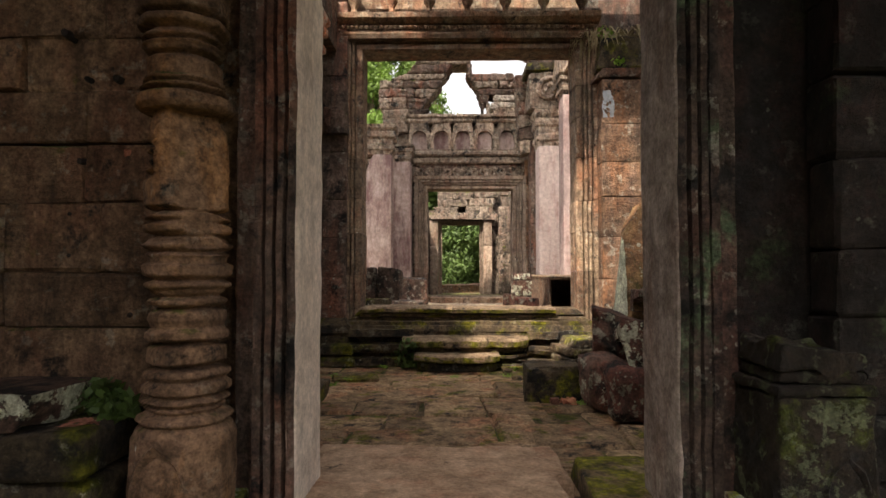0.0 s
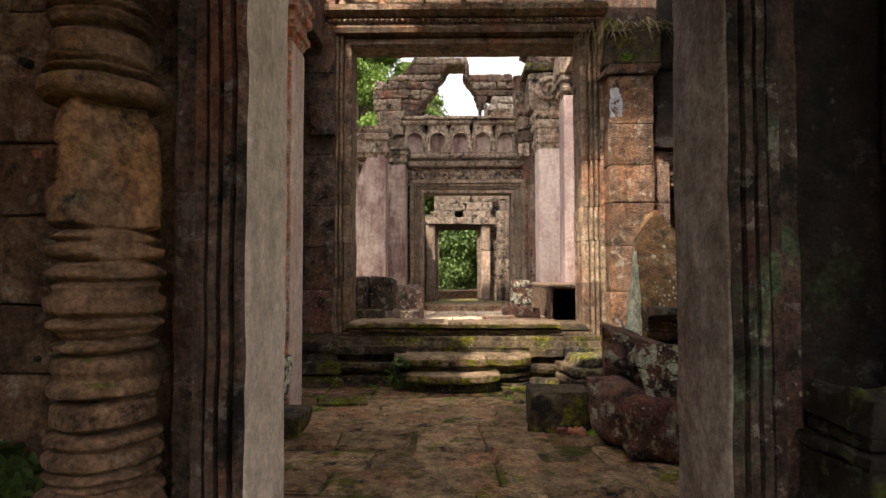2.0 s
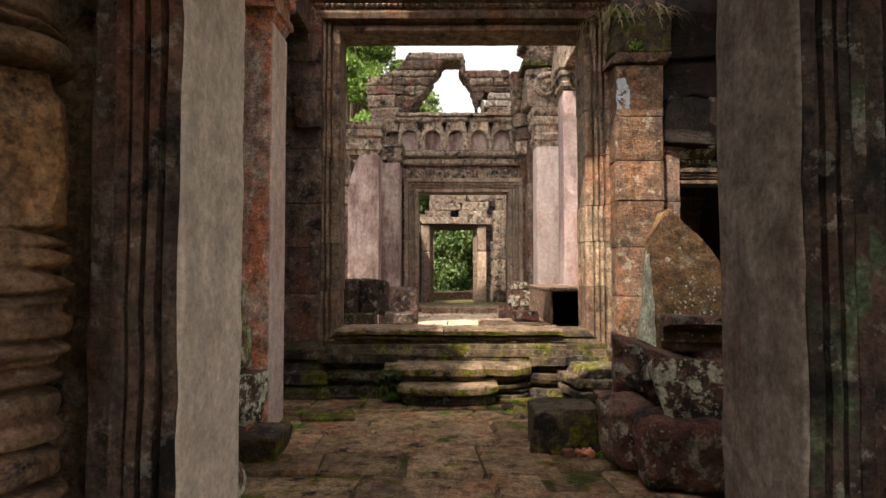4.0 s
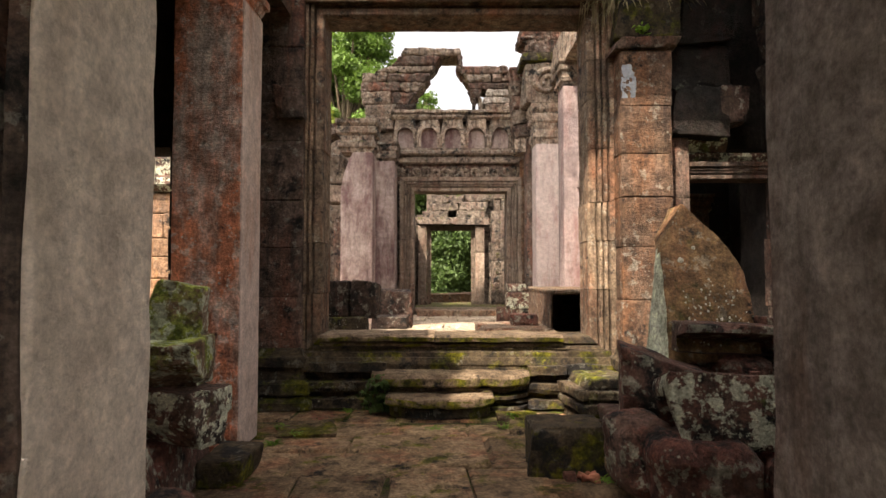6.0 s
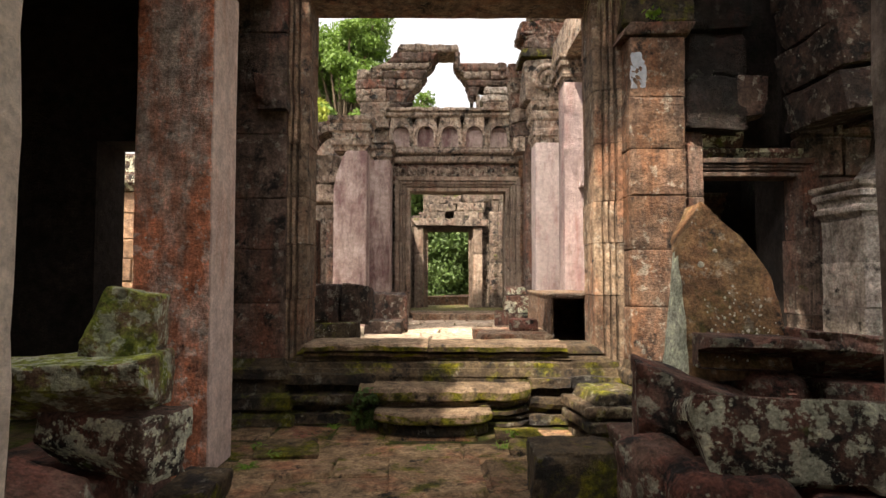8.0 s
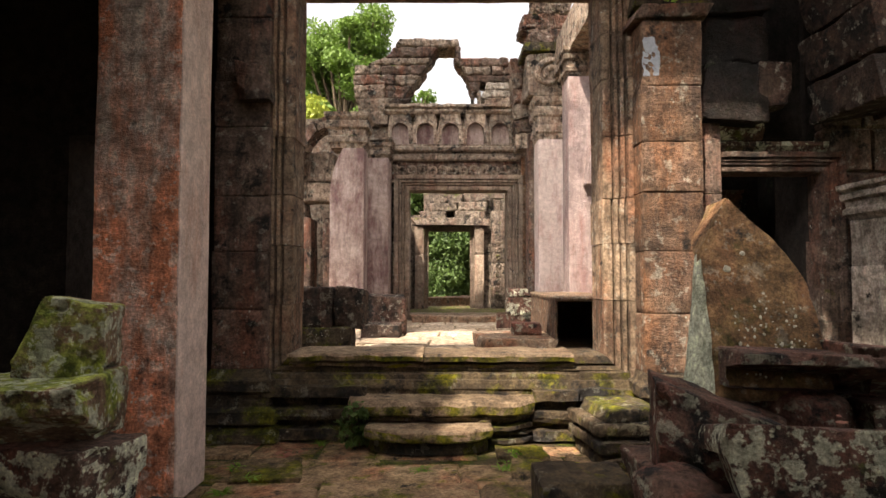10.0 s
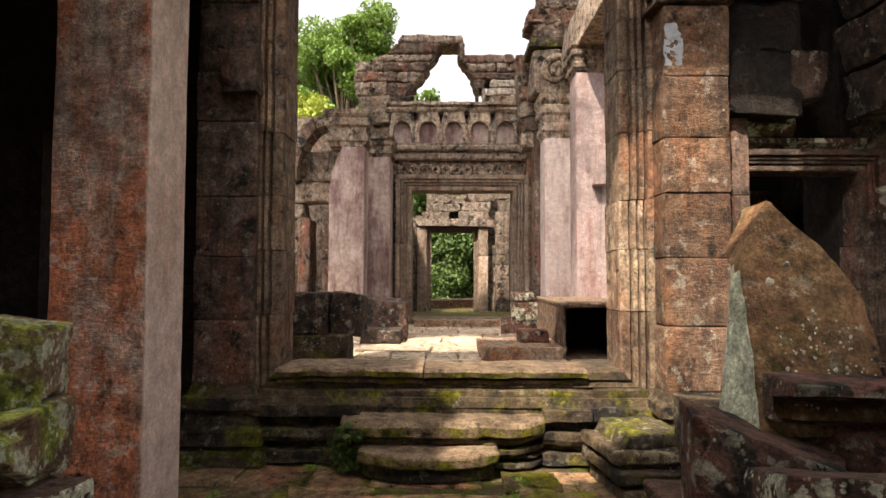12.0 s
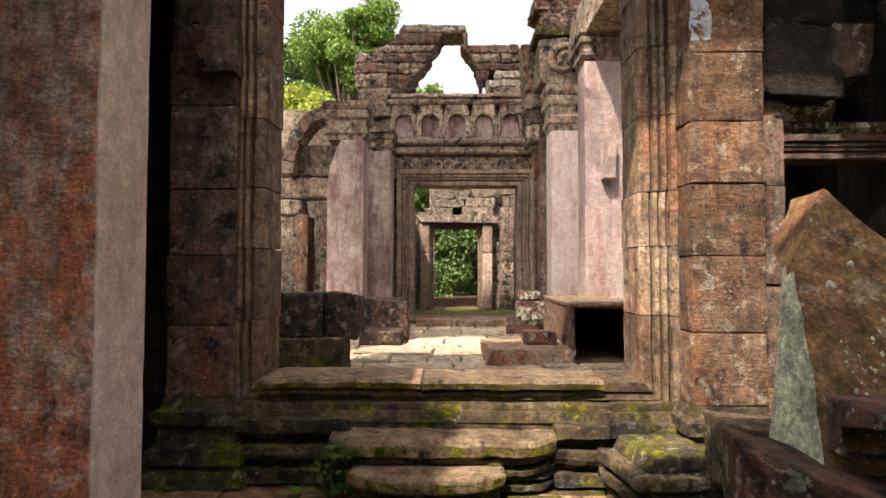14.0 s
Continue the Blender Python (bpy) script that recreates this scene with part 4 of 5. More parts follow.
def pointed_slab():
    """The upright pointed slab, leaning back: a front outline given thickness, its broken flank pale green."""
    ob = thing("pointed_slab", "upright pointed ochre slab, its flank pale green", "stone slab", (1.285, 4.2, 0.59), group="fallen stones")
    ol = slab_outline()
    bm = bmesh.new()
    fr = [bm.verts.new((x, slab_y(z), z)) for x, z in ol]
    back = [(-0.045, 0.21), (-0.025, 0.13), (-0.004, 0.05)] + [(-0.01, 0.16)] * (len(ol) - 3)
    bk = [bm.verts.new((x + dx, slab_y(z) + dy, z - (0.02 if z > 0.3 else 0))) for (x, z), (dx, dy) in zip(ol, back)]
    front = bm.faces.new(fr)
    bm.faces.new(bk[::-1])
    n = len(ol)
    sides = [bm.faces.new((fr[i], bk[i], bk[(i + 1) % n], fr[(i + 1) % n])) for i in range(n)]
    bmesh.ops.recalc_face_normals(bm, faces=bm.faces)
    for f in bm.faces:
        f.material_index = 0
    for f in sides[:2]:
        f.material_index = 1
    bmesh.ops.triangulate(bm, faces=[f for f in bm.faces if len(f.verts) > 4])
    bmesh.ops.subdivide_edges(bm, edges=bm.edges, cuts=7, use_grid_fill=True)
    for f in bm.faces:
        c = f.calc_center_median()
        if f.material_index == 1 and c.z > 0.54 + 0.1 * noise.noise(c * 14):
            f.material_index = 0
    rough_up(bm, 0.006, 8, 3, 0.5)
    p = part("slab", bm, M_SLAB, ob)
    p.data.materials.append(M_PALEGREEN)
    rng = random.Random(12)
    for x, z, r in ((0.055, 0.49, 0.018), (0.135, 0.56, 0.011)):
        bm = bmesh.new()
        bmesh.ops.create_icosphere(bm, subdivisions=3, radius=1, matrix=Matrix.Translation((x, slab_y(z), z)) @ Matrix.Diagonal((r, 0.009, r * 0.95, 1)))
        rough_up(bm, 0.003, 60, x, 0.5)
        part("lichen_patch", bm, M_CRUST, p, "round white lichen patch")
    bm = bmesh.new()
    for i in range(70):
        x, z, r = rng.uniform(0.04, 0.36), 0.36 - 0.32 * rng.random() ** 1.3, rng.uniform(0.002, 0.007)
        bmesh.ops.create_icosphere(bm, subdivisions=2, radius=1, matrix=Matrix.Translation((x, slab_y(z), z)) @ Matrix.Diagonal((r, 0.004, r * rng.uniform(0.7, 1.5), 1)))
    rough_up(bm, 0.003, 60, 5, 0.5)
    part("lichen_spots", bm, M_CRUST, p, "scattered pale lichen spots")
    return ob


pointed_slab()

# ---- fallen stones, left of the passage ----
rock("fallen_block", -1.62, -0.93, 3.42, 3.80, 0.51, 0.715, M_GREENROCK, "flat block thick with green moss and lichen", 71, 16, 0.04, 0.05, (1, -2, 6), shape=wedge(0.05, 0.08, 0.5), chip=0.12)
rock("fallen_block", -1.34, -0.93, 3.50, 3.82, 0.28, 0.53, M_LICH, "lichen-spotted block under a mossy one", 72, 14, 0.05, 0.05, (0, 6, -12), shape=wedge(-0.15, 0.2, 0.3), chip=0.12)
rock("fallen_block", -1.30, -1.02, 3.62, 3.86, 0.715, 0.965, M_GREENROCK, "small mossy block on top of the heap", 73, 14, 0.04, 0.05, (0, 4, 18), shape=wedge(0.45, -0.6, 0.0, 0.12), chip=0.14)
rock("fallen_block", -1.5, -1.02, 3.05, 3.45, 0.08, 0.34, M_RUBBLE, "reddish split block leaning in the heap", 74, 14, 0.03, 0.03, (10, 14, 10), shape=wedge(0.6, -0.4), chip=0.1)
rock("boulder", -1.08, -0.86, 3.12, 3.4, 0.0, 0.2, M_LICH, "small mossy boulder at the foot of the heap", 75, 8, 0.08, 0.02)
rock("fallen_block", -1.75, -1.1, 3.5, 4.1, 0.0, 0.28, M_RUBBLE, "dark block at the bottom of the heap", 76, 9, 0.05, 0.02)
rock("boulder", -1.1, -0.88, 3.85, 4.2, 0.0, 0.13, M_MOSSY, "low mossy stone at the foot of the pillar", 77, 8, 0.06, 0.02)

# ---- side galleries ----
far_left = setting("wall_beyond_left", slab_wall(-5.6, -3.2, 9.7, 10.1, -0.28, 2.5), M_COL, "sunlit ochre block wall beyond the gallery", "wall")
ashlar(far_left, -5.6, -3.2, 0.0, 2.2, 9.6, 0.12, M_COL, 77, 0.3, 0.45)
beyond_cornice = thing("beyond_cornice", "pale stone cornice on the wall beyond", "cornice", (-4.4, 9.6, 2.2), kind="structure")
band("course", -5.6, -3.2, 9.7, [(0, 2.2), (0.15, 2.2), (0.25, 2.3), (0.22, 2.4), (0.1, 2.45), (0.12, 2.7), (0, 2.75)], M_LICH, beyond_cornice, 2, inv=Matrix.Translation((4.4, -9.6, -2.2)))
# The recess is dark by its wall colour, which holds the shade.
recess_back = setting("wall_recess_back", slab_wall(2.07, 3.0, 6.75, 6.95, -0.28, 2.4), M_STAIN_SHADE, "dark wall inside the side doorway", "wall")
recess_roof = setting("ceiling_recess", slab_wall(1.9, 3.0, 6.22, 6.55, 2.3, 2.5), M_BLACK_SHADE, "black lintel stones inside the side doorway", "ceiling")
recess_side = setting("wall_recess_side", slab_wall(2.85, 3.0, 6.22, 6.74, -0.28, 2.29), M_STAIN_SHADE, "dark side of the recess", "wall")
pillar("recess_pilaster", 2.30, 2.55, 6.50, 6.74, 0.0, 1.75, M_PIER, "dim reddish pilaster inside the side doorway", cap=0.18, seed=18, drums=4)
door_frame("door_frame_side", 1.98, 2.66, 0.3, 1.74, 5.78, 0.62, M_DARK, "dark moulded side doorway", joints=3, sill=False, seed=14)
side_cornice = thing("side_cornice", "broken stone cornice over the side doorway", "cornice", (2.32, 5.78, 1.88), kind="structure")
inv = Matrix.Translation((-2.32, -5.78, -1.88))
band("lower_course", 1.93, 2.72, 5.80, [(0, 1.88), (0.16, 1.88), (0.2, 1.92), (0.2, 1.95), (0, 1.96)], M_LICH, side_cornice, 3, inv=inv)
band("upper_course", 1.93, 2.30, 5.80, [(0, 1.97), (0.15, 1.97), (0.18, 2.03), (0.17, 2.13), (0, 2.13)], M_LICH, side_cornice, 4, inv=inv)
pillar("gallery_pilaster", 2.70, 3.25, 5.0, 5.4, 0.0, 1.62, M_PALEGREY, "pale stone pilaster in the side gallery", cap=0.22, seed=16, drums=5)
rock("fallen_lintel", 2.75, 2.92, 5.0, 5.3, 1.60, 2.25, M_PALEGREY, "broken stone leaning on the pilaster", 81, 9, 0.04, 0.02, (0, 14, 0), shape=lambda x, y, z: (x * (0.6 + 0.9 * z) + 0.12 * math.sin(z * 5), y * (0.6 + 0.6 * z), z))
pillar("pilaster", 1.80, 1.95, 5.50, 5.80, 0.0, 2.05, M_DARK, "dark pilaster behind the pier", seed=17, drums=4)
# Shadow on these vault stones is put into their near-black colour.
rock("vault_stone", 1.80, 2.25, 5.42, 5.8, 2.06, 2.42, M_STAIN_SHADE, "dark corbelled vault stone in shadow", 82, 9, 0.03, 0.02, group="vault stones")
rock("vault_stone", 2.16, 2.36, 5.42, 5.8, 2.15, 2.42, M_CRUSTED_SHADE, "small dark corbelled vault stone", 83, 8, 0.03, 0.015, group="vault stones")
rock("vault_stone", 1.80, 2.22, 5.44, 5.8, 2.43, 2.75, M_STAIN_SHADE, "dark corbelled vault stone in shadow", 84, 9, 0.03, 0.02, group="vault stones")
rock("vault_stone", 1.86, 2.28, 5.40, 5.8, 2.76, 3.15, M_STAIN_SHADE, "dark corbelled vault stone in shadow", 85, 9, 0.03, 0.02, group="vault stones")
for i in range(4):
    for j in range(3):
        rock("vault_stone", 2.55 + 0.07 * i + 0.38 * j - 0.1 * i, 2.92 + 0.07 * i + 0.38 * j - 0.1 * i, 4.9 - 0.02 * j, 5.5, 2.05 + 0.29 * i + 0.02 * j, 2.33 + 0.29 * i + 0.02 * j, M_CRUSTED_SHADE,
             "leaning block of the broken vault", 90 + i * 3 + j, 6, 0.02, 0.015, (0, -8, 0), group="vault stones")

# ---- the court beyond ----
pillar("court_pillar", 1.74, 2.27, 11.6, 12.1, 0.06, 4.08, M_PALE, "tall pale pink square court pillar with a moulded capital", cap=0.72, cap_mat=M_FAR, seed=101)
# Shade on this pillar comes from its darker colour.
near_pillar = pillar("court_pillar", 1.98, 2.62, 10.3, 10.75, 0.06, 4.43, M_PINK_SHADE, "tall pink pillar behind the stone trough", cap=0.42, cap_mat=M_FAR, seed=102)
worn_pillar = pillar("court_pillar", -1.68, -1.14, 10.9, 11.35, 0.06, 3.62, M_PINK, "stained pink square pillar with a moulded capital", cap=0.56, cap_mat=M_FAR, seed=103)
pillar("court_pilaster", -1.32, -0.88, 12.2, 12.9, 0.06, 3.52, M_PINK, "stained pink pilaster beside the doorway", cap=0.36, cap_mat=M_FAR, seed=104)
pillar("court_pilaster", 1.60, 1.85, 12.75, 13.0, 0.06, 3.3, M_PIER, "red-brown pilaster beside the doorway", seed=105, drums=6)
pillar("court_pilaster", 1.66, 1.95, 12.2, 12.6, 0.06, 3.6, M_DARK, "dark narrow pilaster behind the pink pillar", seed=107, drums=4)
bm = box_bm(0.17, 0.2, 0.58, 10, 0.012)
for v in bm.verts:
    v.co.x = 0.085 + (v.co.x - 0.085) * (1 - 0.75 * v.co.z)
rough_up(bm, 0.006, 8, 4)
part("bracket", bm, M_PINK_SHADE, near_pillar, "tapered stone bracket left standing on the shaft", at=(-0.03, -0.3, 2.3))
for ob in worn_pillar.children:
    if ob.name.startswith("shaft"):
        # the shoulder on one side is worn to a curve
        top = max(v.co.z for v in ob.data.vertices)
        for v in ob.data.vertices:
            d = top - v.co.z
            if v.co.x < 0 and d < 0.75:
                v.co.x *= 1 - 0.75 * (1 - d / 0.75) ** 2
rock("court_beam", 1.96, 2.64, 6.05, 11.4, 4.42, 5.0, M_FAR, "long stone beam over the court pillars", 106, 30, 0.03, 0.03, group="court beams", category="beam")

wall_third_left = setting("wall_third_left", slab_wall(-4.5, -0.80, 13.05, 13.5, -0.28, 4.1), M_FAR, "weathered stone wall of the third doorway", "wall")
wall_third_right = setting("wall_third_right", slab_wall(1.55, 4.5, 13.05, 13.5, -0.28, 4.1), M_FAR, "weathered stone wall of the third doorway", "wall")
wall_third_top = setting("wall_third_top", slab_wall(-0.80, 1.55, 13.05, 13.5, 2.75, 4.2), M_FAR, "carved stone wall over the third doorway", "wall")
door_frame("door_frame_third", -0.53, 1.33, 0.30, 2.65, 13.2, 1.35, M_CASE, "moulded sandstone door case of the court", joints=5, sill=True, seed=24)
frieze = thing("carved_frieze", "carved frieze of foliage and five niches over the doorway", "frieze", (0.38, 13.05, 2.8), kind="structure")
inv = Matrix.Translation((-0.38, -13.05, -2.8))
band("lower_band", -0.95, 1.62, 13.05, [(0, 2.80), (0.30, 2.80), (0.32, 2.84), (0.28, 2.86), (0, 2.86)], M_FAR, frieze, 1, inv=inv)
band("middle_band", -1.02, 1.56, 13.05, [(0, 3.22), (0.27, 3.22), (0.30, 3.25), (0.30, 3.33), (0.25, 3.345), (0.25, 3.375), (0.31, 3.39), (0.34, 3.42), (0.34, 3.47), (0.30, 3.49), (0.30, 3.53), (0, 3.54)], M_FAR, frieze, 2, inv=inv)
band("top_band", -1.02, 1.56, 13.05, [(0, 4.14), (0.22, 4.14), (0.26, 4.18), (0.26, 4.22), (0.22, 4.235), (0.30, 4.26), (0.30, 4.31), (0.2, 4.34), (0, 4.35)], M_FAR, frieze, 3, 40, 0.022, inv)
rng = random.Random(5)
for i in range(13):
    curl = spiral(0.11, 1.6, 0.036, i * 2.1)
    rough_up(curl, 0.012, 12, i)
    part("foliage_scroll", curl, M_FAR, frieze, at=(-1.28 + 0.2 * i, -0.215, 0.24))
band("scroll_ground", -0.95, 1.62, 13.05, [(0, 2.862), (0.19, 2.862), (0.19, 3.218), (0, 3.218)], M_DARK, frieze, 4, inv=inv)
NICHE_W = 0.484
for i in range(5):
    bm = bmesh.new()
    cx = -0.72 + NICHE_W * i
    arch = [(-0.172, 0.03), (-0.172, 0.22)] + [(-0.172 * math.cos(a), 0.22 + 0.21 * math.sin(a) ** 0.75) for a in [math.pi * q / 10 for q in range(1, 10)]] + [(0.172, 0.22), (0.172, 0.03)]
    outer = [(-NICHE_W / 2, 0), (-NICHE_W / 2, 0.3)] + [(-NICHE_W / 2 + NICHE_W * q / 10, 0.60) for q in range(1, 10)] + [(NICHE_W / 2, 0.3), (NICHE_W / 2, 0)]
    fa, fo = [bm.verts.new((x, -0.2, z)) for x, z in arch], [bm.verts.new((x, -0.2, z)) for x, z in outer]
    ba = [bm.verts.new((x, -0.10, z)) for x, z in arch]
    for q in range(len(arch) - 1):
        bm.faces.new((fo[q], fa[q], fa[q + 1], fo[q + 1]))
        bm.faces.new((fa[q], ba[q], ba[q + 1], fa[q + 1]))
    back = bmesh.new()
    back.faces.new([back.verts.new((x * 1.02, -0.104, z)) for x, z in arch])
    bmesh.ops.recalc_face_normals(back, faces=back.faces)
    rim = [(x * 1.2, z * 1.07) for x, z in arch]
    r0, r1 = [bm.verts.new((x, -0.235, z)) for x, z in rim], [bm.verts.new((x * 0.97, -0.235, z * 0.99)) for x, z in arch]
    r2, r3 = [bm.verts.new((x * 1.05, -0.2, z)) for x, z in rim], [bm.verts.new((x * 0.96, -0.12, z * 0.985)) for x, z in arch]
    for q in range(len(arch) - 1):
        bm.faces.new((r0[q], r1[q], r1[q + 1], r0[q + 1]))
        bm.faces.new((r2[q], r0[q], r0[q + 1], r2[q + 1]))
        bm.faces.new((r1[q], r3[q], r3[q + 1], r1[q + 1]))
    rough_up(bm, 0.008, 9, i, 0.6)
    bmesh.ops.recalc_face_normals(bm, faces=bm.faces)
    ni = part("niche", bm, M_FAR, frieze, at=(cx - 0.38, 0, 0.74))
    part("niche_back", back, M_PINK, ni, "pale pinkish niche back")

# the broken gable above: corbelled layers whose ends slope, each (bottom left, bottom right, top left, top right, bottom, top)
def gable_stone(b0, b1, t0, t1, z0, z1, mat, label, seed, dep=0.6, wear=0.02):
    w, h = b1 - b0, z1 - z0
    bm = box_bm(w, dep, h, 22, 0.035)
    for v in bm.verts:
        f, k = min(1, max(0, v.co.z / h)), v.co.x / w + 0.5
        lo, hi = b0 + w * k, t0 + (t1 - t0) * k
        v.co.x = lo + (hi - lo) * f - (b0 + b1) / 2
    rough_up(bm, wear, 5, seed, 0.8)
    rough_up(bm, wear * 0.45, 17, seed + 3, 0.8)
    tagged(part("gable_stone", smooth(bm), mat, None, at=((b0 + b1) / 2, 12.9 + dep / 2, z0)), label, "gable stone", "gable stones")


BIG, LAYER = "large weathered stone of the broken gable", "overhanging corbelled layer of the broken gable"
for i, (b0, b1, t0, t1, z0, z1, mat, lab, dep) in enumerate((
        (-1.52, -0.96, -1.56, -0.92, 3.95, 4.47, M_FAR, "weathered corner stone of the broken gable", 0.6),
        (-0.95, -0.62, -0.93, -0.50, 4.35, 4.475, M_CRUSTED_SHADE, "dark recessed stone of the broken gable", 0.45),
        (-1.60, -1.02, -1.64, -1.02, 4.47, 4.74, M_FAR, BIG, 0.6),
        (-1.015, -0.66, -1.015, -0.47, 4.475, 4.72, M_DARK, BIG, 0.6),
        (-1.64, -0.84, -1.63, -0.84, 4.74, 4.94, M_DARK, BIG, 0.6),
        (-0.835, -0.48, -0.835, -0.30, 4.73, 4.93, M_FAR, BIG, 0.6),
        (-1.63, -1.12, -1.62, -1.10, 4.94, 5.13, M_FAR, BIG, 0.6),
        (-1.115, -0.32, -1.10, -0.20, 4.935, 5.12, M_DARK, LAYER, 0.62),
        (-1.38, -0.22, -1.04, -0.10, 5.13, 5.27, M_FAR, LAYER, 0.6),
        (-1.02, -0.12, -0.84, 0.02, 5.27, 5.49, M_DARK, LAYER, 0.6),
        (-0.84, 0.44, -0.76, 0.40, 5.49, 5.65, M_FAR, "topmost smooth flat slab bridging the gap", 0.65),
        (0.37, 0.45, 0.33, 0.45, 5.24, 5.50, M_DARK, "small hanging stone of the gable", 0.4),
        (0.44, 1.42, 0.30, 1.36, 5.10, 5.27, M_DARK, "flat projecting stone of the broken gable", 0.6),
        (0.58, 1.04, 0.45, 1.04, 4.93, 5.10, M_FAR, BIG, 0.6),
        (1.045, 1.52, 1.045, 1.47, 4.93, 5.10, M_DARK, BIG, 0.6),
        (0.64, 1.52, 0.56, 1.52, 4.78, 4.93, M_DARK, LAYER, 0.6),
        (0.64, 0.80, 0.60, 0.86, 4.60, 4.79, M_DARK, "hanging corner stone of the broken gable", 0.5),
        (0.66, 0.72, 0.65, 0.73, 4.33, 4.60, M_CRUSTED_SHADE, "thin upright prop stone in the gable", 0.15),
        (0.78, 0.85, 0.77, 0.85, 4.33, 4.61, M_FAR, "thin upright prop stone in the gable", 0.15),
        (0.92, 1.46, 0.96, 1.46, 4.63, 4.78, M_PALEGREY, "lichen-pale stone of the broken gable", 0.55),
        (0.86, 1.42, 0.90, 1.42, 4.48, 4.63, M_PALEGREY, "lichen-pale stone of the broken gable", 0.55),
        (0.90, 1.50, 0.90, 1.50, 4.33, 4.48, M_FAR, "weathered stone of the broken gable", 0.55))):
    gable_stone(b0, b1, t0, t1, z0, z1, mat, lab, 200 + i * 1.7, dep, 0.012 if b1 - b0 < 0.2 else 0.026)
for k in range(6):
    rock("corbel_stone", 1.47 - 0.02 * k, 1.80 - 0.012 * k, 12.3, 12.75, 3.36 + 0.28 * k, 3.635 + 0.28 * k, M_DARK if k % 2 else M_FAR,
         "dark leaning corbel stone of the broken vault", 260 + k, 12, 0.04, 0.05, (0, -7, 0), group="corbel stones", chip=0.12)

# big carved capital stack on the court pillar
rock("carved_capital", 1.58, 2.34, 11.5, 12.2, 4.085, 4.84, M_FAR, "weathered carved stone above the pillar capital", 212, 14, 0.05, 0.05, group="pillar top stones")
rock("carved_capital", 1.50, 2.40, 11.45, 12.2, 4.845, 5.0, M_MOSSY, "mossy projecting course above the pillar", 213, 12, 0.04, 0.03, group="pillar top stones")
rock("carved_capital", 1.56, 2.34, 11.5, 12.2, 5.005, 5.24, M_DARK, "dark crumbling stone on top of the pillar", 214, 14, 0.05, 0.12, group="pillar top stones", chip=0.15)
rock("carved_capital", 1.48, 2.26, 11.5, 12.2, 5.245, 5.5, M_DARK, "dark crumbling stone on top of the pillar", 215, 14, 0.05, 0.12, (0, 0, 4), group="pillar top stones", chip=0.15)
rock("carved_capital", 1.62, 2.30, 11.5, 12.2, 5.505, 5.75, M_FAR, "topmost crumbling stone on the pillar", 216, 14, 0.05, 0.14, (0, 3, -5), group="pillar top stones", chip=0.2)
scroll = spiral(0.25, 1.5, 0.06, 0.6, 36)
rough_up(scroll, 0.02, 8, 4)
tagged(part("scroll_carving", scroll, M_FAR, None, at=(1.93, 11.49, 4.46)), "weathered curling scroll carved above the capital", "carving")

# stone trough and blocks in the court
trough = thing("stone_trough", "large hollow stone trough, red-brown with a dark open end", "trough", (1.77, 9.27, 0.175))
bm = bmesh.new()
W, D, Hh, T = 0.76, 1.85, 0.60, 0.028
o = [(-W / 2, 0), (W / 2, 0), (W / 2, Hh), (-W / 2, Hh)]
inn = [(-W / 2 + T, T), (W / 2 - T, T), (W / 2 - T, Hh - T), (-W / 2 + T, Hh - T)]
vo = [[bm.verts.new((x, y, z)) for x, z in o] for y in (-D / 2, D / 2)]
vi = [[bm.verts.new((x, y, z)) for x, z in inn] for y in (-D / 2, D / 2 - 0.1)]
for q in range(4):
    r_ = (q + 1) % 4
    bm.faces.new((vo[0][q], vo[0][r_], vo[1][r_], vo[1][q]))
    bm.faces.new((vi[0][q], vi[0][r_], vi[1][r_], vi[1][q]))
    bm.faces.new((vo[0][q], vo[0][r_], vi[0][r_], vi[0][q]))
bm.faces.new(vo[1])
bm.faces.new(vi[1])
bmesh.ops.subdivide_edges(bm, edges=bm.edges, cuts=5, use_grid_fill=True)
rough_up(bm, 0.012, 5, 3)
bmesh.ops.recalc_face_normals(bm, faces=bm.faces)
part("shell", bm, M_PIER, trough)
bm = box_bm(W + 0.03, D + 0.03, 0.045, 16, 0.015)
rough_up(bm, 0.010, 6, 2, 0.8)
part("lid", bm, M_FRAME, trough, "thin red-brown lid slab", at=(0, 0, Hh - 0.02))
rock("flat_stone", 0.53, 1.40, 8.3, 9.15, 0.17, 0.33, M_FRAME, "flat block lying on the pale paving", 221, 10, 0.03, 0.015, group="court stones")
rock("flat_stone", 0.95, 1.30, 8.68, 8.98, 0.328, 0.47, M_RUBBLE, "small dark block on a flat slab", 222, 8, 0.04, 0.02, group="court stones")
rock("stacked_stone", 0.98, 1.55, 11.1, 11.5, 0.17, 0.40, M_RUBBLE, "block at the foot of a stack", 223, 8, 0.04, 0.02, group="court stones")
rock("stacked_stone", 1.15, 1.58, 11.1, 11.5, 0.405, 0.68, M_LICH, "stacked block pale with lichen", 224, 8, 0.05, 0.03, group="court stones")
rock("stacked_stone", 1.18, 1.5, 11.15, 11.45, 0.685, 0.83, M_LICH, "uppermost small stacked stone", 225, 8, 0.05, 0.03, group="court stones")
# This block's dark colour stands for shade that nothing casts here.
rock("court_rubble", -1.45, -0.80, 7.6, 8.1, 0.15, 0.52, M_MOSS_SHADE, "dark block beside the court paving", 226, 10, 0.05, 0.03, group="court stones")
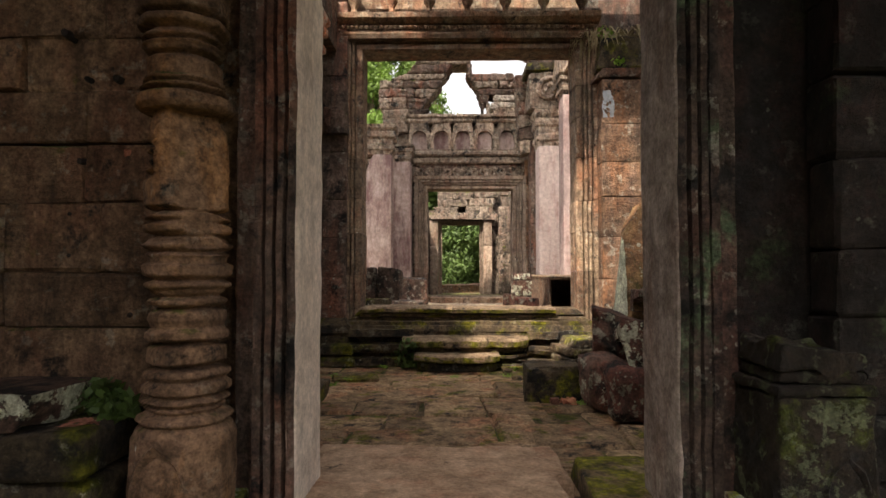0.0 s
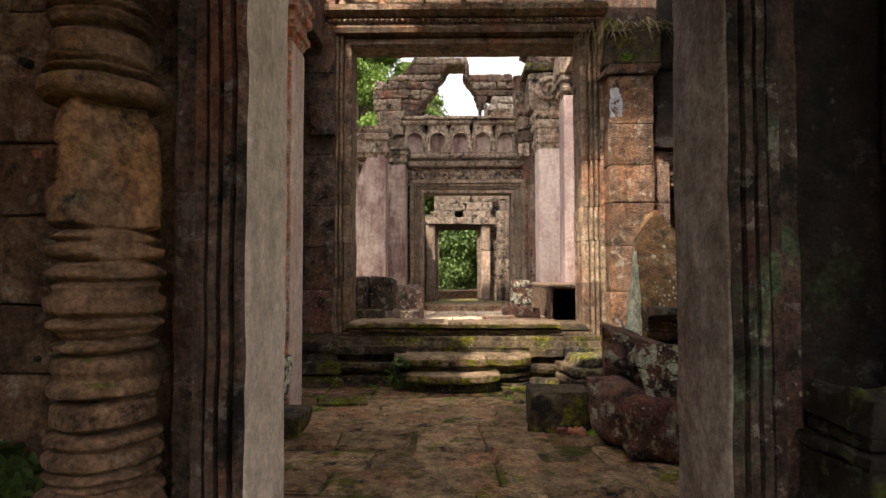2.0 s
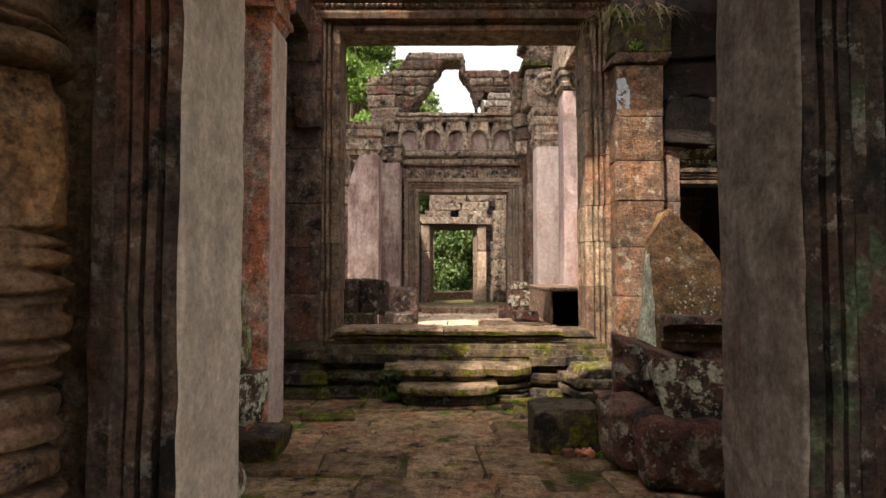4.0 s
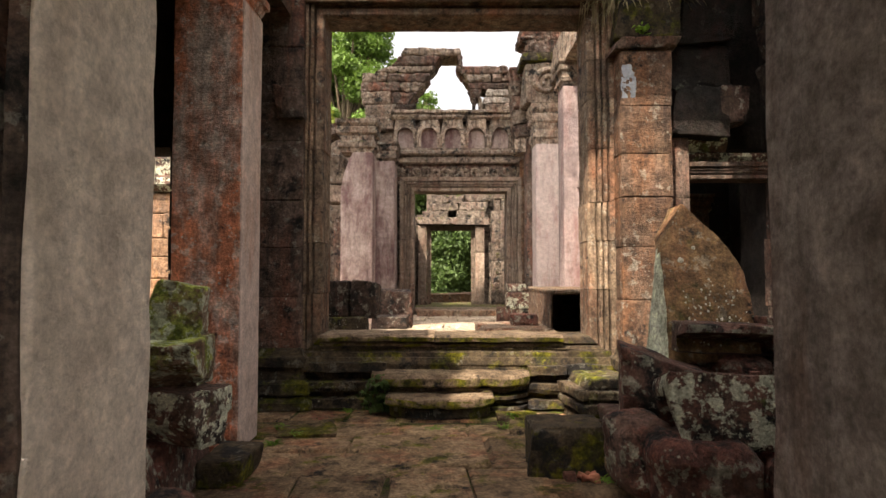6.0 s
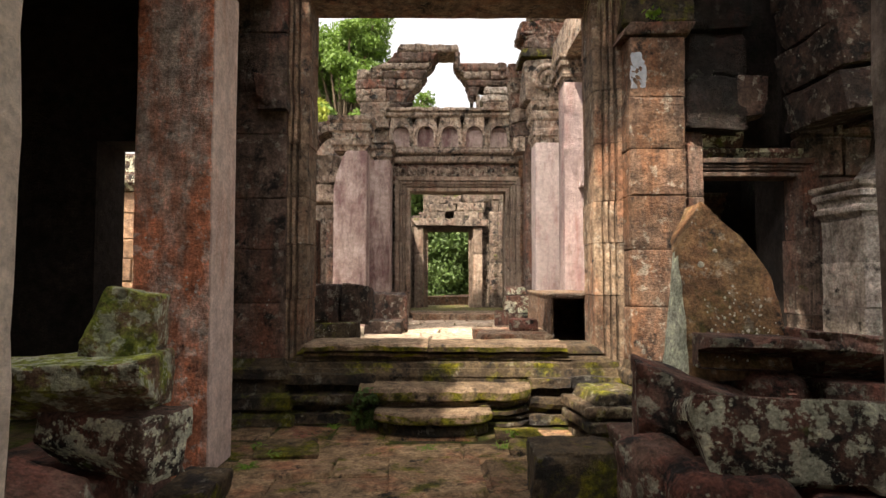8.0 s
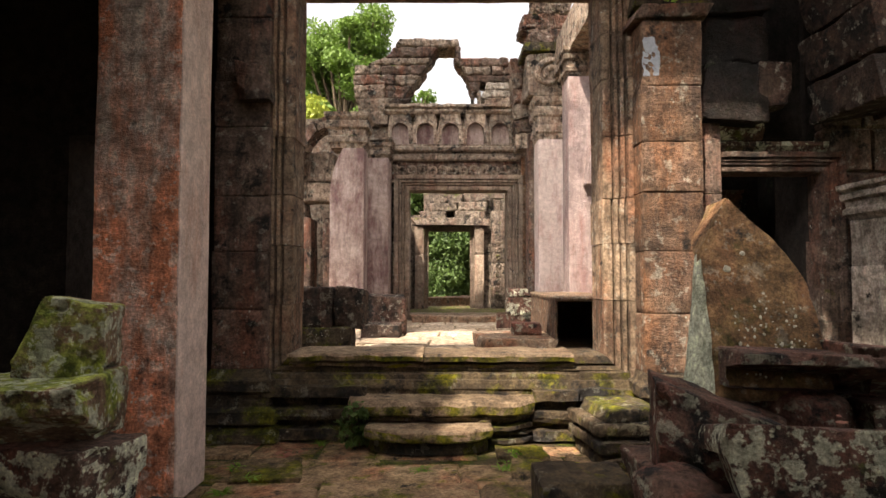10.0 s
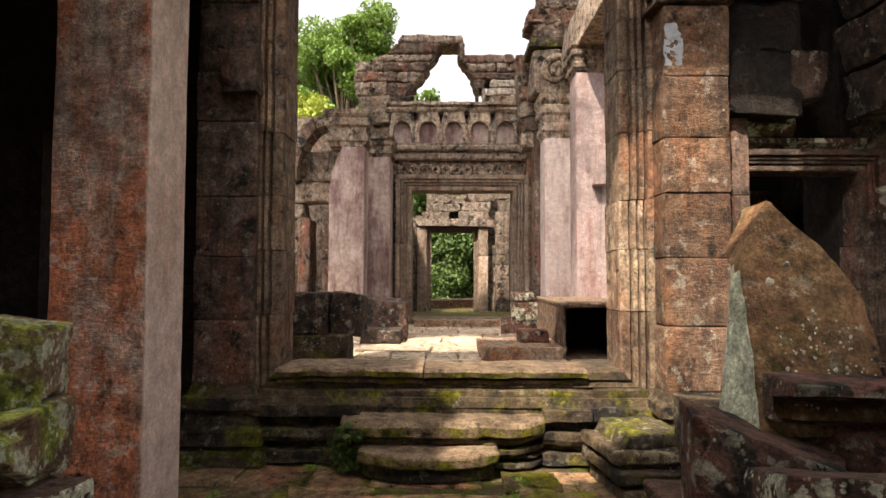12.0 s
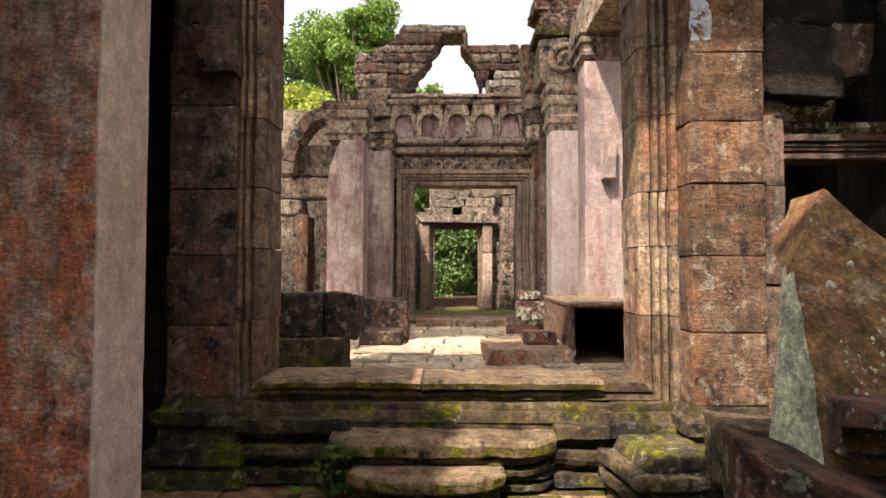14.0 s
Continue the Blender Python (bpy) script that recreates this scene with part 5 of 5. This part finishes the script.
# Heap stones are darkened in colour, as no tree shades them.
rock("court_rubble", -1.42, -1.02, 7.6, 8.1, 0.525, 0.92, M_CRUSTED_SHADE, "dark lichen-spotted block", 227, 14, 0.06, 0.09, group="court stones")
rock("court_rubble", -1.01, -0.72, 7.65, 8.1, 0.525, 0.90, M_CRUSTED_SHADE, "dark lichen-spotted block", 228, 14, 0.06, 0.09, (0, 5, 0), group="court stones")
rock("court_rubble", -1.02, -0.5, 9.75, 10.15, 0.17, 0.36, M_CRUSTED_SHADE, "low brown block on the paving", 229, 8, 0.04, 0.02, group="court stones")
rock("court_rubble", -1.05, -0.45, 10.2, 10.7, 0.17, 0.74, M_CRUSTED_SHADE, "dark heap stone by the pillar", 230, 14, 0.06, 0.09, group="court stones")
rock("court_step", -0.55, 1.4, 12.25, 12.8, 0.15, 0.29, M_FRAME, "long low step before the third doorway", 231, 14, 0.03, 0.015, group="court steps", category="step")

# ruined wall at the court's left
ruin_left = thing("ruined_wall", "ruined stone wall with a broken arch and dark openings", "wall", (-2.6, 11.5, 0), kind="structure")
for i, (x0, x1, z0, z1) in enumerate([(-3.6, -2.2, 2.0, 2.25), (-3.4, -1.7, 2.26, 2.6), (-2.6, -1.7, 2.6, 3.1), (-3.6, -2.75, 2.6, 3.3), (-2.3, -2.1, 0.0, 2.0), (-1.9, -1.65, 0, 2.0),
                                      (-3.7, -2.9, 0, 2.0)]):
    bm = box_bm(x1 - x0, 0.5, z1 - z0, 8, 0.04)
    rough_up(bm, 0.03, 4, i)
    part("block", bm, M_FAR if i < 4 else M_DARK, ruin_left, at=((x0 + x1) / 2 + 2.6, 0.2, z0))
for i in range(8):
    # voussoirs of the half arch that still stands
    a0, a1 = math.pi * (1.0 - 0.5 * i / 8), math.pi * (1.0 - 0.5 * (i + 0.93) / 8)
    bm = bmesh.new()
    ring = [[bm.verts.new((rx * math.cos(a), y, rz * math.sin(a))) for a in (a0, a1) for rx, rz in ((0.52, 0.85), (0.70, 1.03))] for y in (0.0, 0.45)]
    for p in ((0, 1, 3, 2),):
        bm.faces.new([ring[0][q] for q in p])
        bm.faces.new([ring[1][q] for q in reversed(p)])
        for q, w in zip(p, p[1:] + p[:1]):
            bm.faces.new((ring[0][q], ring[1][q], ring[1][w], ring[0][w]))
    bmesh.ops.recalc_face_normals(bm, faces=bm.faces)
    bmesh.ops.subdivide_edges(bm, edges=bm.edges, cuts=2, use_grid_fill=True)
    rough_up(bm, 0.016, 8, i, 0.7)
    part("voussoir", bm, M_DARK if i % 3 else M_FAR, ruin_left, at=(0.86, -0.32, 2.62))
ruin_back = setting("wall_ruin_back", slab_wall(-4.5, -1.6, 13.51, 13.8, 0, 1.7), M_DARK, "dark stone wall behind the ruin", "wall")
wall_court_left = setting("wall_court_left", slab_wall(-8.2, -7.6, 6.25, 13.5, -0.28, 1.6), M_FAR, "weathered outer court wall", "wall")
wall_court_right = setting("wall_court_right", slab_wall(4.4, 5.0, 6.2, 13.5, -0.28, 3.4), M_FAR, "weathered outer court wall", "wall")

# the fourth doorway
wall_fourth_left = setting("wall_fourth_left", slab_wall(-2.5, -0.42, 17.2, 17.6, -0.28, 2.62), M_FOURTH, "rough stone wall of the farthest doorway", "wall")
wall_fourth_right = setting("wall_fourth_right", slab_wall(0.95, 3.2, 17.2, 17.6, -0.28, 3.4), M_FOURTH, "rough stone wall of the farthest doorway", "wall")
wall_fourth_top = setting("wall_fourth_top", slab_wall(-0.42, 0.95, 17.2, 17.6, 2.3, 3.3), M_FOURTH, "rough stone wall over the farthest doorway", "wall")
ashlar(wall_fourth_left, -1.4, -0.8, 0.05, 2.62, 17.12, 0.12, M_FOURTH, 61, 0.4, 0.5, proud=0.03)
ashlar(wall_fourth_right, 1.1, 2.2, 0.05, 3.4, 17.12, 0.12, M_FOURTH, 62, 0.46, 0.34, proud=0.03)
ashlar(wall_fourth_top, -0.2, 1.1, 2.72, 3.4, 17.12, 0.12, M_FOURTH, 63, 0.24, 0.5, proud=0.05)
door_frame("door_frame_fourth", -0.29, 0.81, 0.1, 2.17, 17.2, 0.5, M_CASE, "plain weathered far door case", joints=2, sill=True, seed=34)
pillar("door_pilaster", -0.64, -0.40, 16.85, 17.12, 0.05, 2.30, M_CASE, "worn pinkish pilaster flanking a small far doorway", seed=341, drums=3)
pillar("door_pilaster", 0.92, 1.16, 16.85, 17.12, 0.05, 2.30, M_CASE, "worn pinkish pilaster flanking a small far doorway", seed=342, drums=3)
for x0, x1, top, seed in ((-0.88, -0.66, 2.2, 343), (1.36, 1.70, 2.7, 344)):
    carved = pillar("carved_pilaster", x0, x1, 16.9, 17.12, 0.05, top, M_FOURTH, "grey carved pilaster with worn curling relief", seed=seed, drums=4)
    for q in range(9):
        part("relief", spiral(0.075, 1.3, 0.024, q), M_FOURTH, carved, at=(0, -0.115, 0.22 + q * 0.2))
rock("door_lintel", -0.66, 1.22, 16.8, 17.12, 2.31, 2.50, M_FOURTH, "long weathered lintel over the farthest doorway", 345, 20, 0.03, 0.02, group="far stones", category="lintel")
for i, (x0, x1, z0, z1) in enumerate(((-0.50, 0.20, 2.51, 2.68), (0.42, 1.20, 2.51, 2.70), (-0.30, 0.48, 2.70, 2.90), (0.50, 1.25, 2.71, 2.95), (0.0, 0.62, 2.92, 3.12), (0.66, 1.30, 2.96, 3.2))):
    rock("pediment_stone", x0, x1, 16.85 + 0.02 * i, 17.12, z0, z1, M_FOURTH, "broken carved stone of the far pediment", 346 + i, 14, 0.03, 0.05, group="far stones", chip=0.1)
rock("far_sill_block", -0.5, 1.1, 18.2, 18.6, -0.3, 0.40, M_PIER, "low red-brown block wall beyond the far doorway", 241, 9, 0.04, 0.03, group="far stones")
for s, (xa, xb) in (("left", (-0.95, -0.75)), ("right", (1.75, 2.0))):
    setting("wall_passage_" + s, slab_wall(xa, xb, 13.5, 17.2, -0.28, 2.3), M_FAR, "weathered passage wall", "wall")

setting("floor_passage", slab_wall(-0.75, 1.75, 13.3, 17.3, -0.2, 0.12), M_COURT, "worn pale stone floor of the far passage", "floor")

# ---- trees ----
def leaf_cloud(clumps, n, size, seed, flat=0.5):
    rng = np.random.default_rng(seed)
    c = np.array(clumps)
    which = rng.integers(0, len(c), n)
    d = rng.normal(size=(n, 3))
    d /= np.linalg.norm(d, axis=1)[:, None]
    rad = rng.random(n) ** 0.45
    pos = c[which, :3] + d * (rad * c[which, 3])[:, None] * np.array([1, 1, 0.75])
    a = rng.normal(size=(n, 3))
    a /= np.linalg.norm(a, axis=1)[:, None]
    b = np.cross(a, rng.normal(size=(n, 3)))
    b /= np.linalg.norm(b, axis=1)[:, None]
    s = (size * rng.uniform(0.6, 1.4, n))[:, None]
    quad = np.stack([pos - a * s, pos - b * s * flat, pos + a * s, pos + b * s * flat], 1).reshape(-1, 3)
    me = bpy.data.meshes.new("crown")
    me.from_pydata(quad.tolist(), [], np.arange(4 * n).reshape(n, 4).tolist())
    return me


def tree(x, y, height, crown_r, z_low, leaves, material, label, seed, size=0.085):
    ob = thing("tree", label, "tree", (x, y, -0.3), group="trees")
    rng = random.Random(seed)
    bm = bmesh.new()
    clumps = []

    def limb(p, q, r0, r1, seg=7):
        d = (q - p)
        m = Matrix.Translation((p + q) / 2) @ d.to_track_quat("Z", "Y").to_matrix().to_4x4()
        bmesh.ops.create_cone(bm, segments=seg, radius1=r0, radius2=r1, depth=d.length, matrix=m, cap_ends=True)
    top = Vector((rng.uniform(-0.4, 0.4), 0, height * 0.72))
    limb(Vector((0, 0, 0)), top, height * 0.035, height * 0.018, 10)
    for i in range(90):
        z = z_low + (height - z_low) * (i + 0.5) / 90
        wide = crown_r * (0.55 + 0.45 * math.sin(math.pi * min(1, (z - z_low) / (height - z_low) * 0.9 + 0.12)))
        a = rng.uniform(0, 6.28)
        q = Vector((wide * math.cos(a) * rng.uniform(0.4, 1), wide * math.sin(a) * rng.uniform(0.4, 1), z))
        limb(top * min(1, max(0.3, z / height * 0.8)), q, height * 0.010, height * 0.003, 5)
        clumps.append((*q, crown_r * rng.uniform(0.12, 0.42)))
    part("trunk", bm, M_BARK, ob)
    me = leaf_cloud(clumps, leaves, size, seed)
    part("crown", me, material, ob)
    return ob


# Out of view; added so that its crown shades the court pillars.
tree(-2.2, 7.8, 12.4, 2.8, 7.6, 48000, M_LEAF, "unseen tall tree added to shade the court", 11)
tree(-4.1, 27.0, 12.4, 2.9, 2.5, 120000, M_LEAF, "broad green tree behind the ruins", 1)
tree(-7.3, 30.0, 11.6, 2.8, 2.0, 60000, M_LEAF_D, "dark green tree behind the ruins", 2)
tree(-5.5, 25.0, 8.4, 1.6, 2.5, 40000, M_LEAF_Y, "yellow-green tree behind the ruins", 3)
tree(-1.0, 30.0, 10.3, 1.3, 4, 7000, M_LEAF, "small tree seen through the broken gable", 4)
tree(0.0, 25.0, 5.2, 2.2, 0.4, 45000, M_LEAF_D, "green tree beyond the far doorway", 5)
tree(1.9, 27.0, 6.0, 2.4, 0.4, 35000, M_LEAF, "light green tree beyond the far doorway", 6)
tree(-2.0, 29.0, 6.5, 2.6, 0.4, 12000, M_LEAF_D, "dark tree beyond the far doorway", 7)
bm = bmesh.new()
hedge = [(random.uniform(-14, 14), random.uniform(33, 37), random.uniform(0, 3.6), random.uniform(0.9, 1.8)) for _ in range(90)]
me = leaf_cloud(hedge, 26000, 0.2, 8)
tagged(part("far_woods", me, M_LEAF_D), "dark green woods behind the ruins", "woods", kind="stuff")


# ---- small plants, litter and drill holes ----
def tuft(name, x, y, z, blades, height, spread, material, label, seed, hang=0.0, width=0.012, category="plant"):
    """A tuft of bent leaf blades; hang lets them droop."""
    rng = random.Random(seed)
    bm = bmesh.new()
    for _ in range(blades):
        a = rng.uniform(0, 6.283)
        d = Vector((math.cos(a), math.sin(a), 0))
        side = Vector((-d.y, d.x, 0)) * width * rng.uniform(0.5, 1.2)
        o = Vector((rng.uniform(-1, 1), rng.uniform(-1, 1), 0)) * spread * 0.5
        h = height * rng.uniform(0.5, 1.2)
        pts = [o, o + d * spread * 0.3 + Vector((0, 0, h * 0.6)), o + d * spread * 0.8 + Vector((0, 0, h * (0.8 - hang))), o + d * spread * 1.1 + Vector((0, 0, h * (0.75 - 2 * hang)))]
        wd = (0.6, 1.0, 0.8, 0.05)
        vs = [(bm.verts.new(p - side * w), bm.verts.new(p + side * w)) for p, w in zip(pts, wd)]
        for (p, q), (r, s) in zip(vs, vs[1:]):
            bm.faces.new((p, q, s, r))
    ob = part(name, bm, material, None, at=(x, y, z))
    return tagged(ob, label, category)


def leafy_weed(x, y, z, n, r, label, seed, material=None):
    me = leaf_cloud([(0, 0, r * 0.6, r), (r * 0.6, 0, r * 0.4, r * 0.7)], n, 0.022, seed, 0.6)
    ob = part("weed", me, material or M_WEED, None, at=(x, y, z))
    return tagged(ob, label, "plant")


leafy_weed(1.52, 5.32, 2.77, 60, 0.07, "bright green weed growing on the pier top", 1)
leafy_weed(1.42, 5.42, 3.06, 70, 0.09, "green weed on the block above the pier", 2)
tuft("grass_tuft", 1.42, 5.52, 3.06, 90, 0.18, 0.22, M_DRY, "dry grass hanging from the stones above", 3, 0.75)
tuft("grass_tuft", 1.72, 5.45, 3.06, 80, 0.16, 0.20, M_DRY, "dry grass hanging from the stones above", 4, 0.7)
tuft("grass_tuft", 1.30, 5.62, 3.2, 60, 0.2, 0.14, M_DRY, "dry roots hanging beside the lintel", 5, 1.2)
leafy_weed(-1.12, 1.84, 0.46, 190, 0.085, "green fern tuft at the foot of the wall", 6, M_LEAF_D)
leafy_weed(-1.05, 1.80, 0.455, 90, 0.05, "green fern tuft at the foot of the wall", 7, M_LEAF_D)
for i, (x, y) in enumerate(((-0.93, 4.55), (-0.86, 4.75), (-0.98, 4.9), (0.50, 5.02), (0.46, 4.9), (-0.62, 5.36), (0.02, 4.88), (0.86, 3.95))):
    tuft("grass_tuft", x, y, 0.0, 26, 0.035, 0.05, M_WEED, "small green grass tuft between paving stones", 20 + i, 0.1, 0.005)


def litter(name, x, y, z, n, spread, label, seed, size=0.02):
    rng = np.random.default_rng(seed)
    me = leaf_cloud([(0, 0, 0, spread)], n, size, seed, 0.55)
    co = np.empty(len(me.vertices) * 3)
    me.vertices.foreach_get("co", co)
    co = co.reshape(-1, 3)
    co[:, 2] = 0.006 + np.abs(co[:, 2]) * 0.15
    me.vertices.foreach_set("co", co.ravel())
    ob = part(name, me, M_DEADLEAF, None, at=(x, y, z))
    return tagged(ob, label, "leaves", kind="stuff")


litter("dead_leaves", -0.78, 5.2, 0.0, 40, 0.11, "reddish dead leaves by the plinth", 1, 0.03)
litter("dead_leaves", -1.09, 1.71, 0.456, 36, 0.06, "reddish dead leaves on the footing", 2, 0.022)
litter("dead_leaves", -0.9, 3.9, 0.0, 24, 0.14, "scattered dead leaves on the paving", 3, 0.018)
litter("dead_leaves", 0.35, 4.3, 0.0, 22, 0.45, "scattered dead leaves on the paving", 4, 0.014)
litter("dead_leaves", 1.42, 3.6, 0.585, 8, 0.08, "few orange dead leaves on a stone", 5, 0.018)

rng = random.Random(8)
for x, z, r in ((-1.32, 1.72, 0.016), (-1.24, 1.56, 0.011), (-1.14, 1.56, 0.014), (-1.36, 1.86, 0.018), (-1.29, 1.10, 0.008), (-1.29, 0.96, 0.008), (-1.08, 0.76, 0.011), (-1.26, 1.28, 0.012), (-1.30, 1.70, 0.01)):
    bm = bmesh.new()
    bmesh.ops.create_cone(bm, segments=10, radius1=r, radius2=r * 0.8, depth=0.03, cap_ends=True, matrix=Matrix.Rotation(radians(90), 4, "X"))
    rough_up(bm, r * 0.15, 60, r * 900)
    # Black plugs stand in for holes, shade in their colour.
    part("drill_hole", bm, M_BLACK_SHADE, wall_entry_left, at=(x, 1.948, z))
red_chip = rock("red_brick_chip", -1.115, -1.085, 1.93, 1.955, 1.29, 1.32, M_BRICK, "small red chip stuck in a wall joint", 301, 3, 0.008, 0.004, category="brick", group="wall chips")

leafy_weed(-0.44, 5.34, 0.02, 260, 0.13, "dark fern growing beside the step", 41, M_LEAF_D)
leafy_weed(-0.40, 5.30, 0.18, 120, 0.08, "dark fern growing beside the step", 42, M_LEAF_D)
leafy_weed(0.52, 5.05, 0.0, 70, 0.05, "bright moss cushion between step and stones", 43)

for i, (x0, x1, y0, y1, z) in enumerate(((0.50, 0.86, 4.72, 4.98, 0.035), (0.44, 0.74, 5.0, 5.22, 0.045), (0.80, 1.1, 4.52, 4.74, 0.03), (-1.0, -0.62, 4.72, 5.05, 0.02))):
    rock("mossy_flag", x0, x1, y0, y1, -0.03, z, M_FLAG, "flat paving flag under bright moss", 310 + i, 10, 0.02, 0.012, (0, 0, 6 * i - 8), group="mossy flags", category="flagstone")

rock("proud_block", -1.20, -0.985, 5.40, 5.80, 2.16, 2.42, M_DARK, "block standing proud of the dark pier", 330, 12, 0.02, 0.02, group="pier stones")


# ---- paving ----
def paving(parent, x0, x1, y0, y1, z, material, seed, row=0.32, width=0.5, thick=0.07, lift=0.007, gap=0.006, skip=None):
    """Irregular paving stones, row by row."""
    rng = random.Random(seed)
    y = y0
    while y < y1 - 0.05:
        d = row * rng.uniform(0.7, 1.35)
        d = min(d, y1 - y)
        x = x0 + rng.uniform(-0.2, 0)
        while x < x1:
            w = width * rng.uniform(0.55, 1.5)
            if not (skip and skip(x + w / 2, y + d / 2)):
                me = block_mesh(w - gap, d - gap, thick, rng.random(), 0.014, 0.012)
                me.materials.append(material)
                part("paving_stone", me, None, parent,
                     at=pose(x + w / 2, y + d / 2 + rng.uniform(-0.01, 0.01), z - thick / 2 + rng.uniform(-lift, lift), rng.uniform(-0.7, 0.7), rng.uniform(-0.7, 0.7), rng.uniform(-4, 4)))
            x += w
        y += d


paving(floor_chamber, -0.16, 0.40, 2.68, 5.0, 0.006, M_FLOOR, 3, 0.5, 0.42)
paving(floor_chamber, -1.6, -0.22, 2.4, 5.5, -0.004, M_FLOOR, 5, 0.34, 0.52)
paving(floor_chamber, 0.60, 1.9, 2.4, 5.4, -0.004, M_FLOOR, 7, 0.35, 0.5)
paving(floor_court, -2.6, 3.0, 6.6, 12.95, 0.185, M_COURT, 9, 0.5, 0.62, lift=0.014, gap=0.024)
